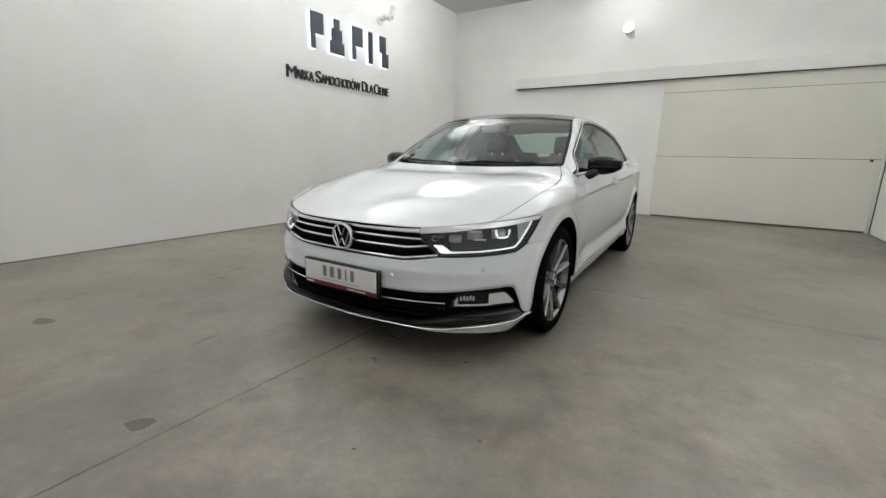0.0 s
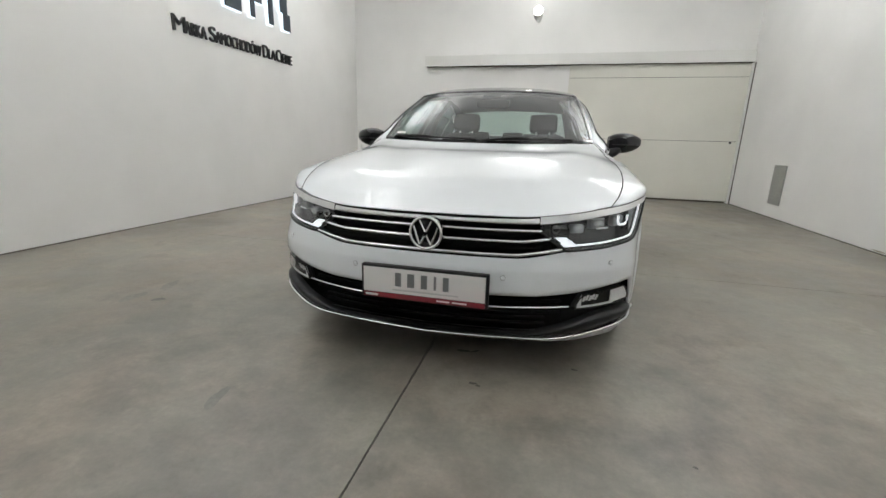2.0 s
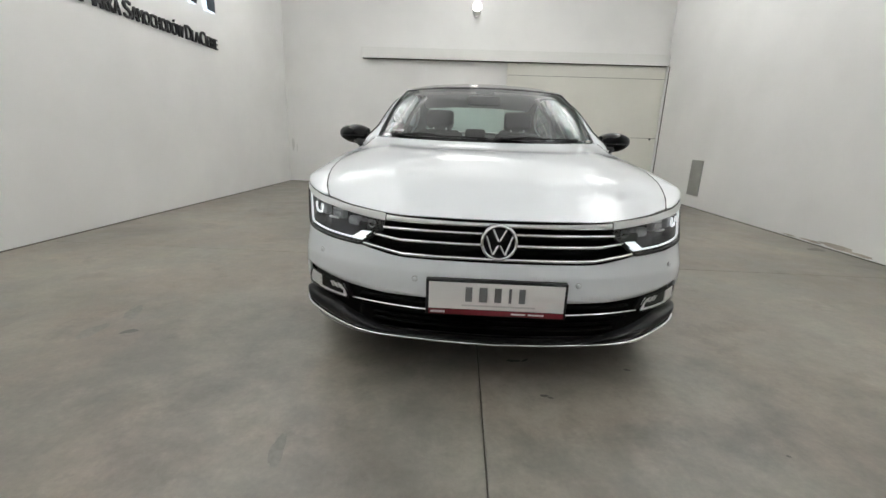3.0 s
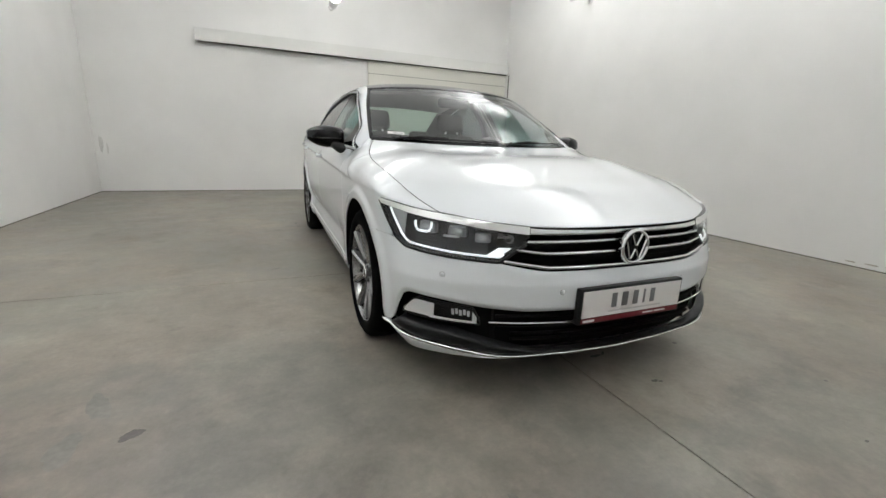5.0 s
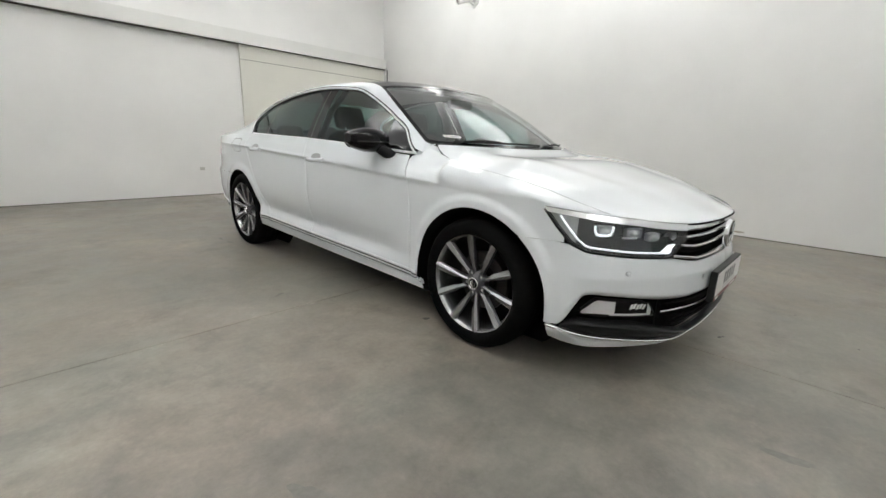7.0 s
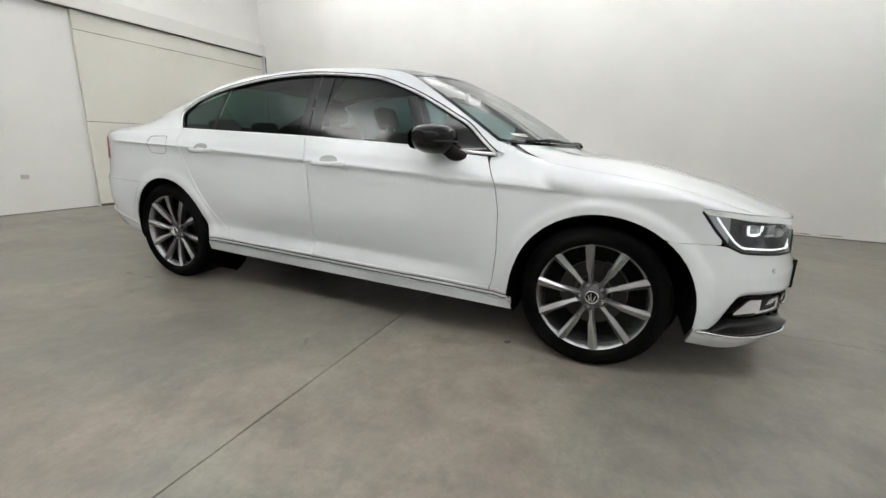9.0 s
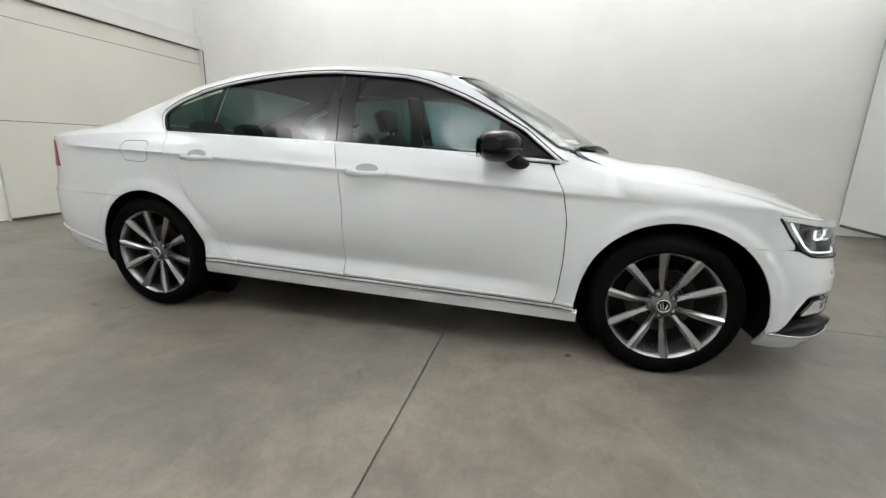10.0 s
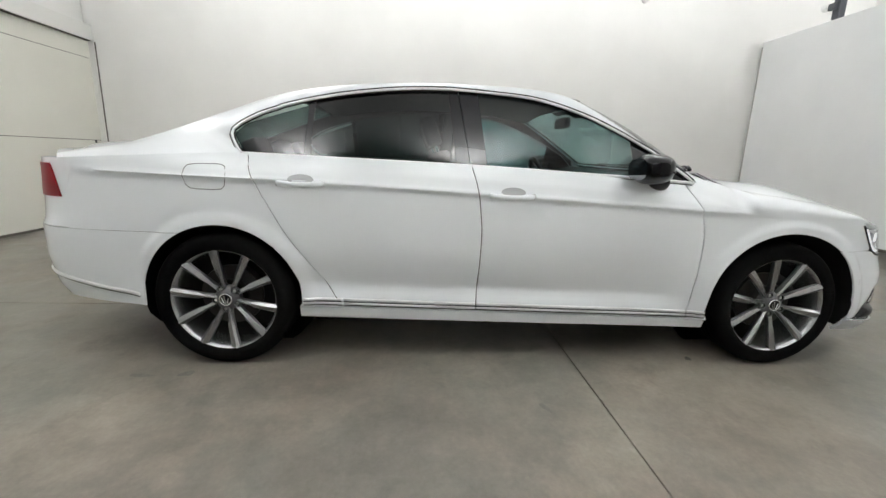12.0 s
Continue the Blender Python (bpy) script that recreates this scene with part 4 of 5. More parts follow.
# ---- front end ----
SARCH = s_of_y(-0.418)
ZTOP = lin([0, s_of_x(0.37), s_of_x(0.42), s_of_x(0.56), s_of_x(0.72), s_of_y(-0.55), s_of_y(-0.49), s_of_y(-0.44), SARCH], [0.545, 0.546, 0.550, 0.574, 0.584, 0.600, 0.622, 0.629, 0.629])
ZWHITE = lin([0, s_of_x(0.45), s_of_x(0.60), s_of_x(0.74), s_of_y(-0.60), s_of_y(-0.572), s_of_y(-0.555), s_of_y(-0.52), s_of_y(-0.495), s_of_y(-0.475), SARCH], [0.388, 0.391, 0.402, 0.420, 0.428, 0.424, 0.412, 0.345, 0.295, 0.271, 0.266])
ZCHROME = lin([0, s_of_x(0.45), s_of_x(0.70), s_of_y(-0.50), SARCH], [0.200, 0.212, 0.232, 0.252, 0.262])
ZLIP = lin([0, s_of_x(0.45), s_of_x(0.72), s_of_y(-0.50), SARCH], [0.192, 0.200, 0.186, 0.174, 0.176])
SFEND = s_of_y(-0.262)


def chine(s):
    """Extra depth of the lower bumper where it bends towards the corner."""
    return 0.022 * math.exp(-((abs(s) - s_of_x(0.54)) / 0.15) ** 2)


def bumper_foot(s):
    y = float(np.interp(s, ARC, OUT[:, 1]))
    return ZWHITE(s) if y < -0.4121 else min(0.628, max(0.266, arch(y, 0.2)))


_q = sorted(set(list(np.linspace(0, s_of_y(-0.4125), 76)) + list(np.linspace(s_of_y(-0.4119), s_of_y(-0.402), 7)) + list(np.linspace(s_of_y(-0.397), SFEND, 11))))
_q = [-v for v in _q[:0:-1]] + _q
band("front_bumper", 0, 1, bumper_foot, ZTOP, PAINT, lambda s, t: -0.012 * (1 - smooth(0.0, 0.10, t)) * (1 - smooth(s_of_y(-0.55), s_of_y(-0.45), s)), len(_q) - 1, 22, thick=0.01, spacing=lambda f: _q[round(f * (len(_q) - 1))])
SPOCK = s_of_y(-0.480)
band("intake_backing", -SPOCK, SPOCK, lambda s: ZCHROME(s) - 0.004, lambda s: max(ZCHROME(s), ZWHITE(s)) + 0.012, DARKVOID, lambda s, t: -0.045, 90, 6, "black lower intake", thick=0)
# dark plastic blade under the intake, thick at the corners
ZBLADE = lin([0, s_of_x(0.40), s_of_x(0.55), s_of_x(0.70), s_of_y(-0.54), SPOCK], [0.224, 0.230, 0.272, 0.308, 0.316, 0.268])
band("bumper_blade", -SPOCK, SPOCK, lambda s: ZCHROME(s) + 0.002, ZBLADE, GREYPLASTIC, lambda s, t: chine(s) - 0.008 + 0.016 * math.sin(math.pi * t) ** 0.6 - 0.025 * smooth(0.75, 1.0, t), 100, 10, "dark grey plastic blade", thick=0.03)
band("front_lip", -SARCH, SARCH, ZLIP, lambda s: ZCHROME(s) - 0.006, PAINT, lambda s, t: 0.004 + chine(s), 110, 6, "white lower lip", thick=0.012)
bm = bmesh.new()
tube(bm, [hull(s, ZCHROME(abs(s)) - 0.001, 0.006 + chine(s)) for s in np.linspace(-SARCH + 0.004, SARCH - 0.004, 120)], (0.010, 0.0065), 8)
part("lip_chrome", bm, CHROME, car, "chrome strip along the bumper lip", smooth=True)
# thin chrome strip across the intake and black louvres behind it
bm = bmesh.new()
tube(bm, [hull(s, 0.343 + 0.004 * smooth(0.2, 0.6, abs(s)), -0.006) for s in np.linspace(-s_of_x(0.585), s_of_x(0.585), 60)], (0.006, 0.0045), 6)
part("intake_chrome", bm, CHROME, car, "thin chrome intake strip", smooth=True)
for z in (0.366, 0.318, 0.294, 0.270):
    bm = bmesh.new()
    w = 0.56 if z > 0.3 else 0.50
    tube(bm, [hull(s, z, -0.026) for s in np.linspace(-s_of_x(w), s_of_x(w), 50)], (0.010, 0.006), 6)
    part("intake_louvre", bm, DARKVOID, car, "black intake louvre", smooth=True)

# grille
band("grille_backing", -s_of_x(0.56), s_of_x(0.56), lambda s: 0.535, lambda s: 0.715, DARKVOID, lambda s, t: -0.038, 70, 6, "black grille depth", thick=0)


def bar_points(zc, kink, x_end, rise, off):
    pts = []
    e = s_of_x(x_end)
    for s in np.linspace(-e, e, 90):
        a = abs(s)
        z = zc + rise * max(0.0, (a - s_of_x(kink)) / (e - s_of_x(kink) + 1e-6))
        pts.append(hull(s, z, off))
    return pts


def ribbon(name, pts, height, depth, material, label, tip=0.0):
    """A flat-faced bar with rounded front following pts."""
    bm = bmesh.new()
    prof = [(-depth, -0.5), (-0.002, -0.5), (0.0, -0.36), (0.0015, 0.0), (0.0, 0.36), (-0.002, 0.5), (-depth, 0.5)]
    rows = []
    for i, p in enumerate(pts):
        d = (Vector(pts[min(i + 1, len(pts) - 1)]) - Vector(pts[max(i - 1, 0)])).normalized()
        nrm = d.cross(Vector((0, 0, 1))).normalized()
        rows.append([Vector(p) + nrm * (a - tip * (b + 0.5) * height) + Vector((0, 0, height * b)) for a, b in prof])
    grid(bm, rows, True)
    return part(name, bm, material, car, label, smooth=True)


ribbon("grille_top_chrome", [hull(s, 0.697, 0.013 - 0.007 * smooth(0.30, 0.46, abs(s))) for s in np.linspace(-s_of_x(0.452), s_of_x(0.452), 80)], 0.029, 0.02, POLISHED, "broad chrome strip along the hood edge", 0.30)
for zc, kink, x_end, rise, h in ((0.655, 0.45, 0.462, 0.0, 0.010), (0.612, 0.395, 0.50, 0.013, 0.011), (0.559, 0.375, 0.545, 0.024, 0.012)):
    ribbon("grille_bar", bar_points(zc, kink, x_end, rise, 0.004), h, 0.024, CHROME, "chrome grille bar")
for zc, x_end in ((0.676, 0.44), (0.634, 0.46), (0.586, 0.47)):
    ribbon("grille_slat", bar_points(zc, 0.44, x_end, 0.008, -0.020), 0.016, 0.012, DARKVOID, "black grille slat")

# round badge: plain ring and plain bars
badge = part("badge", lathe(bmesh.new(), [(0.0001, 0.010), (0.058, 0.009), (0.060, 0.0)], 40, Matrix.Translation((0, -0.872, 0.630)) @ pose(0, 0, 0, 0, 0, -90)), GLOSSBLACK, car, "round black badge base", smooth=True)
part("badge_ring", lathe(bmesh.new(), [(0.058, 0.0), (0.058, 0.016), (0.062, 0.020), (0.068, 0.019), (0.071, 0.012), (0.071, 0.0)], 48, Matrix.Translation((0, -0.872, 0.630)) @ pose(0, 0, 0, 0, 0, -90)), CHROME, badge, "chrome badge ring", smooth=True)
for a, b in (((-0.050, 0.026), (-0.024, -0.048)), ((0.050, 0.026), (0.024, -0.048)), ((-0.025, 0.050), (-0.003, 0.006)), ((0.025, 0.050), (0.003, 0.006)), ((-0.021, -0.046), (-0.003, -0.010)), ((0.021, -0.046), (0.003, -0.010))):
    bm = bmesh.new()
    tube(bm, [(a[0], -0.887, 0.630 + a[1]), (b[0], -0.887, 0.630 + b[1])], (0.0070, 0.0045), 6)
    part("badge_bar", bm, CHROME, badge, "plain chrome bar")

# number plate with holder, dealer words as plain bars
plate = part("plate_holder", bmesh.new(), SATINBLACK, car, "black number plate holder")
bm = one_box(-0.270, 0.270, -0.915, -0.886, 0.340, 0.486)
bm.to_mesh(plate.data)
bm.free()
md = plate.modifiers.new("bevel", "BEVEL")
md.width, md.segments = 0.005, 2
part("plate", one_box(-0.258, 0.258, -0.919, -0.9155, 0.370, 0.476), PLATEWHITE, plate, "blank white plate")
part("plate_band", one_box(-0.258, 0.258, -0.918, -0.9155, 0.347, 0.367), PLATERED, plate, "dark red band")
for i, (w, gap) in enumerate(((0.026, 0), (0.030, 0), (0.026, 0), (0.010, 0), (0.024, 0))):
    xc = -0.105 + (0, 0.052, 0.106, 0.150, 0.193)[i] * 1.05
    part("plate_bar", one_box(xc - w / 2, xc + w / 2, -0.9205, -0.9192, 0.402, 0.460), simple("plate_bar_grey", (0.16, 0.16, 0.165), 0.4), plate, "grey bar in place of a letter")
for x0, x1, z0, z1 in ((-0.250, -0.195, 0.352, 0.361), (0.06, 0.115, 0.354, 0.360), (0.125, 0.185, 0.354, 0.360)):
    part("band_bar", one_box(x0, x1, -0.9196, -0.9182, z0, z1), PLATEWHITE, plate, "small pale bar")
part("faint_line", one_box(-0.13, 0.15, -0.9203, -0.9192, 0.383, 0.389), simple("faint_grey", (0.55, 0.53, 0.53), 0.4), plate, "faint grey line of small print")

# parking sensors
for x, z in ((0.318, 0.468), (-0.318, 0.468)):
    p, q = hull(math.copysign(s_of_x(abs(x)), x), z, 0.0005), hull(math.copysign(s_of_x(abs(x)), x), z, 0.02)
    rot = (q - p).to_track_quat("X", "Z").to_matrix().to_4x4()
    part("parking_sensor", lathe(bmesh.new(), [(0.0001, 0.004), (0.0085, 0.0035), (0.0095, 0.001), (0.0097, -0.002)], 18, Matrix.Translation(p) @ rot), PAINT, car, "small round sensor", smooth=True)
    part("sensor_ring", lathe(bmesh.new(), [(0.0098, 0.0012), (0.0112, 0.0010), (0.0114, -0.002)], 18, Matrix.Translation(p) @ rot), simple("sensor_seam", (0.30, 0.30, 0.31), 0.5), car)
for sg in (1, -1):
    s = s_of_y(-0.690) * sg
    p, q = hull(s, 0.520, 0.0005), hull(s, 0.520, 0.02)
    rot = (q - p).to_track_quat("X", "Z").to_matrix().to_4x4()
    part("parking_sensor", lathe(bmesh.new(), [(0.0001, 0.004), (0.0085, 0.0035), (0.0095, 0.001), (0.0097, -0.002)], 18, Matrix.Translation(p) @ rot), PAINT, car, "small round sensor", smooth=True)
    part("sensor_ring", lathe(bmesh.new(), [(0.0098, 0.0012), (0.0112, 0.0010), (0.0114, -0.002)], 18, Matrix.Translation(p) @ rot), simple("sensor_seam", (0.30, 0.30, 0.31), 0.5), car)

# ---- headlamps ----
FOGSILVER = simple("fog_silver", (0.82, 0.82, 0.83), 0.35, 0.1)
FOGGLASS = glass("fog_lens", (0.95, 0.95, 0.95), ior=1.3)
LAMPBOWL = simple("lamp_bowl_dark", (0.05, 0.05, 0.055), 0.25, 0.3)

def lamp_pt(s, t, off):
    """t: 0 at the lamp's lower edge, 1 at its upper edge; leans back to meet the hood."""
    a = abs(s)
    lo, hi = LLOW(a), LHIGH(a)
    z = lo + (hi - lo) * t
    p = hull(s, z, 0)
    q = hull(s, z, 0.01)
    n = (q - p).normalized()
    return p + n * off


def lamp_grid(t0, t1, off0, s0=LS0, s1=LS1, ns=40, nt=8, sg=1):
    rows = []
    for i in range(ns + 1):
        s = s0 + (s1 - s0) * i / ns
        rows.append([lamp_pt(s * sg, t0 + (t1 - t0) * j / nt, off0) for j in range(nt + 1)])
    return rows


for sg in (1, -1):
    lamp = part("headlamp", bmesh.new(), LAMPBOWL, car, "headlamp with white daytime light")
    bm = bmesh.new()
    grid(bm, lamp_grid(-0.03, 1.0, -0.060, sg=sg), sg > 0)
    # side walls of the bowl
    for t in (-0.03, 1.0):
        rows = [[lamp_pt(s * sg, t, o) for o in (-0.060, -0.03, -0.001)] for s in np.linspace(LS0, LS1, 41)]
        grid(bm, rows, (sg > 0) == (t < 0.5))
    bm.to_mesh(lamp.data)
    bm.free()
    shell("lamp_glass", lamp_grid(0.0, 0.98, 0.001, sg=sg), CLEARGLASS, "clear lens", thick=0, parent=lamp, flip=sg > 0)
    rows = []
    for s in np.linspace(LS0, LS1, 41):
        lo, hi = LLOW(s), LHIGH(s)
        drop = min((hi - lo) * 0.9, 0.029 - 0.010 * (s - LS0) / (LS1 - LS0))
        rows.append([lamp_pt(s * sg, 1 - drop / (hi - lo) * (1 - k / 3), 0.0045) for k in range(4)])
    shell("lamp_chrome", rows, POLISHED, "chrome upper strip", thick=0.008, parent=lamp, flip=sg > 0)
    bm = bmesh.new()
    e = [lamp_pt(s * sg, -0.02, 0.0) for s in np.linspace(LS0 + 0.01, LS1, 50)]
    tube(bm, e, 0.006, 6)
    part("lamp_seal", bm, SATINBLACK, lamp, "black lens edge", smooth=True)
    # light guide: along the outer flank, along the foot, and up to the inner tip
    def guide(s, z):
        a = abs(s)
        lo, hi = LLOW(a), LHIGH(a)
        return lamp_pt(s, (z - lo) / (hi - lo), -0.008)
    foot = []
    for s in np.linspace(s_of_x(0.545), s_of_y(-0.560), 26):
        foot.append(guide(s * sg, LLOW(s) + 0.014))
    side = [guide(s * sg, z) for s, z in ((s_of_y(-0.545), 0.624), (s_of_y(-0.515), 0.645), (s_of_y(-0.485), 0.678), (s_of_y(-0.455), 0.712), (s_of_y(-0.435), 0.738))]
    bm = bmesh.new()
    tube(bm, foot + side, (0.0040, 0.0038), 8)
    part("daytime_light", bm, LEDON, lamp, "lit white light guide", smooth=True)
    tip = [[guide(s_of_x(0.562 - 0.045 * k + 0.048 * u) * sg, 0.597 + 0.032 * k) for k in (0, 0.33, 0.67, 1)] for u in (0, 0.33, 0.67, 1)]
    shell("guide_tip", tip, LEDON, "lit white guide tip", thick=0, parent=lamp, flip=sg > 0)
    # outer side reflector, also pale to paint in the wall mirrored by the lens
    shell("side_reflector", [[lamp_pt(s * sg, t, -0.030) for t in (0.02, 0.25, 0.5, 0.80)] for s in np.linspace(s_of_y(-0.505), s_of_y(-0.385), 10)], LEDOFF, "pale side reflector that also paints in the lens's reflection", thick=0, parent=lamp, flip=sg > 0)
    # two light modules
    def rot_at(s, z):
        p, q = hull(s, z, 0.0), hull(s, z, 0.05)
        return Matrix.Translation(p) @ (q - p).to_track_quat("X", "Z").to_matrix().to_4x4()
    for sm, zm, w, h in ((s_of_y(-0.622), 0.682, 0.036, 0.022), (s_of_y(-0.715), 0.676, 0.036, 0.020), (s_of_x(0.62), 0.658, 0.030, 0.018)):
        m = rot_at(sm * sg, zm)
        bm = bmesh.new()
        box(bm, -0.052, -0.022, -w, w, -h, h)
        me = part("light_module", bm, LAMPINNER, lamp, "dark grey light module", bevel=0.008)
        me.matrix_local = m
        lens = part("module_lens", lathe(bmesh.new(), [(0.0001, 0.012), (0.010, 0.010), (0.017, 0.004), (0.020, -0.006)], 24, Matrix.Translation((-0.022, 0, 0)) @ Matrix.Diagonal((1, 1.35, 0.9, 1))), CLEARGLASS if zm > 0.7 else LEDOFF, lamp, "glassy lens", smooth=True)
        lens.matrix_local = m
    for sm, zm in ((s_of_y(-0.715), 0.696), (s_of_y(-0.700), 0.658)):
        bm = bmesh.new()
        tube(bm, [(-0.024, -0.030, 0.0), (-0.018, 0.0, 0.001), (-0.024, 0.030, 0.0)], (0.005, 0.0045), 6)
        ob = part("module_brow", bm, BRIGHTTRIM, lamp, "bright module edge", smooth=True)
        ob.matrix_local = rot_at(sm * sg, zm)
    m = rot_at(s_of_y(-0.612) * sg, 0.690)
    bm = bmesh.new()
    u = [(-0.010, -0.036, 0.016), (-0.010, -0.035, -0.004), (-0.010, -0.028, -0.018), (-0.010, -0.015, -0.023), (-0.010, 0.015, -0.023), (-0.010, 0.028, -0.018), (-0.010, 0.035, -0.004), (-0.010, 0.036, 0.016)]
    tube(bm, u, 0.0045, 8)
    ob = part("signature_light", bm, LEDON, lamp, "lit white bracket", smooth=True)
    ob.matrix_local = m
    for sm, zm in ((s_of_x(0.555), 0.662), (s_of_x(0.525), 0.660)):
        ob = part("small_reflector", lathe(bmesh.new(), [(0.0001, -0.028), (0.012, -0.026), (0.017, -0.014)], 20), LAMPINNER, lamp, "small round reflector", smooth=True)
        ob.matrix_local = rot_at(sm * sg, zm)

    # fog lamp in its pocket
    F0, F1 = s_of_x(0.615), s_of_y(-0.555)
    FLO = lin([F0, F1], [0.332, 0.338])
    FHI = lin([F0, F0 + 0.03, F1 - 0.06, F1], [0.345, 0.392, 0.407, 0.350])
    rows = [[hull(s * sg, FLO(s) + (FHI(s) - FLO(s)) * t, -0.034) for t in np.linspace(0, 1, 6)] for s in np.linspace(F0, F1, 26)]
    fog = shell("fog_lamp", rows, SATINBLACK, "fog lamp with a silver reflector and clear lens", thick=0.01, flip=sg > 0)
    rows = [[hull(s * sg, FLO(s) + (FHI(s) - FLO(s)) * t, -0.006) for t in np.linspace(0, 1, 6)] for s in np.linspace(F0, F1, 26)]
    shell("fog_glass", rows, FOGGLASS, "clear lens", thick=0, parent=fog, flip=sg > 0)
    FM = F0 + 0.56 * (F1 - F0)
    for u0, u1, h0, h1, nm in ((FM, F1 - 0.004, 0.10, 0.94, "fog_reflector"), (F0 + 0.012, F0 + 0.030, 0.02, 0.95, "fog_bezel"), (F0 + 0.012, FM + 0.02, 0.01, 0.16, "fog_bezel")):
        rows = [[hull(s * sg, FLO(s) + (FHI(s) - FLO(s)) * (h0 + (h1 - h0) * t), -0.014) for t in np.linspace(0, 1, 5)] for s in np.linspace(u0, u1, 12)]
        shell(nm, rows, FOGSILVER, "pale silver " + nm[4:], thick=0.004, parent=fog, flip=sg > 0)
    for k in range(5):
        s = F0 + 0.040 + 0.0155 * k
        q = FHI(s) - FLO(s)
        rows = [[hull((s + 0.011 * u) * sg, FLO(s) + q * (0.40 + 0.42 * t + 0.06 * (k % 2)), -0.024 + 0.010 * t) for t in (0, 0.5, 1)] for u in (0, 0.5, 1)]
        shell("fog_facet", rows, FOGSILVER, "bright facet", thick=0.002, parent=fog, flip=sg > 0)
    bm = bmesh.new()
    rim = [hull(s * sg, FLO(s), -0.012) for s in np.linspace(F0, F1, 20)] + [hull(s * sg, FHI(s), -0.012) for s in np.linspace(F1, F0, 20)]
    tube(bm, rim + rim[:1], 0.0028, 6)
    part("fog_trim", bm, GREYPLASTIC, fog, "dark trim ring", smooth=True)

# ---- wheels ----
SPOKEDARK = simple("alloy_dark_lacquer", (0.10, 0.10, 0.104), 0.35, 0.7, grain=0.06, scale=60)
ALLOYFACE = simple("alloy_grey_face", (0.31, 0.31, 0.315), 0.24, 0.85, grain=0.06, scale=60)


def wheel(m, turn):
    """A wheel whose outer face looks along +x."""
    w = part("wheel", bmesh.new(), RUBBER, car, "alloy wheel with low-profile tyre")
    w.matrix_local = m
    R = HUBZ
    prof = [(0.248, 0.018), (0.256, 0.025), (0.276, 0.030), (0.298, 0.027), (0.315, 0.017), (0.327, 0.002), (R - 0.001, -0.020), (R, -0.05)]
    for k, xg in enumerate((-0.065, -0.108, -0.152)):
        prof += [(R, xg), (R - 0.008, xg - 0.003), (R - 0.008, xg - 0.010), (R, xg - 0.013)]
    prof += [(R - 0.001, -0.195), (0.322, -0.215), (0.29, -0.232), (0.236, -0.226), (0.225, -0.215)]
    part("tyre", lathe(bmesh.new(), prof, 80), RUBBER, w, "black rubber tyre", smooth=True)
    part("rim", lathe(bmesh.new(), [(0.236, -0.215), (0.224, -0.12), (0.228, -0.03), (0.235, 0.000), (0.243, 0.014), (0.253, 0.021), (0.260, 0.020), (0.2615, 0.010), (0.258, 0.0)], 72), ALLOY, w, "grey alloy rim", smooth=True)
    part("rim_back", lathe(bmesh.new(), [(0.226, -0.10), (0.0001, -0.112)], 40), DARKVOID, w)
    part("brake_disc", lathe(bmesh.new(), [(0.150, -0.098), (0.152, -0.088), (0.150, -0.078), (0.085, -0.078), (0.080, -0.060), (0.0001, -0.058)], 48), DISCMETAL, w, "brake disc", smooth=False)
    bm = bmesh.new()
    rows = []
    for a in np.linspace(20, 75, 10):
        c, s = math.cos(radians(a)), math.sin(radians(a))
        rows.append([(-0.095, 0.100 * c, 0.100 * s), (-0.050, 0.104 * c, 0.104 * s), (-0.046, 0.130 * c, 0.130 * s), (-0.052, 0.158 * c, 0.158 * s), (-0.095, 0.162 * c, 0.162 * s)])
    grid(bm, rows)
    part("brake_caliper", bm, SATINBLACK, w, "dark brake caliper")
    for k in range(10):
        a = radians(turn + 36 * k)
        pair = 1 if k % 2 == 0 else -1
        bm = bmesh.new()
        rows = []
        for r, wd, xo, tw in ((0.040, 0.0120, -0.020, 0), (0.072, 0.0100, -0.013, 0), (0.108, 0.0095, -0.007, 0), (0.134, 0.0150, 0.000, 0.1), (0.178, 0.0160, 0.007, 0.15), (0.226, 0.0180, 0.013, 0.2), (0.250, 0.0200, 0.015, 0.2)):
            ta = a + pair * 0.055 * (1 - r / 0.23)
            c, s = math.cos(ta), math.sin(ta)
            row = []
            for dx, dw in ((-0.034, -0.45), (-0.005, -1.0), (-0.001, -0.85), (0.0075, -0.25 * pair), (-0.002, 0.85), (-0.006, 1.0), (-0.034, 0.45)):
                row.append((xo + dx, r * c - 1.18 * dw * wd * s, r * s + 1.18 * dw * wd * c))
            rows.append(row)
        grid(bm, rows, True)
        bm.faces.index_update()
        for f in bm.faces:
            f.material_index = 1 if f.index % 6 in (2, 3) else 0
        sp = part("spoke", bm, SPOKEDARK, w, smooth=True)
        sp.data.materials.append(ALLOYFACE)
        es = sp.modifiers.new("edge_split", "EDGE_SPLIT")
        es.split_angle = radians(28)
    part("hub", lathe(bmesh.new(), [(0.062, -0.05), (0.060, -0.020), (0.050, -0.013), (0.038, -0.008), (0.033, 0.0), (0.0001, 0.0)], 40), SPOKEDARK, w, "alloy hub", smooth=True)
    part("hub_cap", lathe(bmesh.new(), [(0.031, 0.0), (0.030, 0.004), (0.0001, 0.0055)], 32), GLOSSBLACK, w, "black hub cap", smooth=True)
    part("cap_ring", lathe(bmesh.new(), [(0.026, 0.004), (0.0262, 0.0065), (0.0305, 0.0060), (0.031, 0.003)], 32), CHROME, w, "bright cap ring", smooth=True)
    bm = bmesh.new()
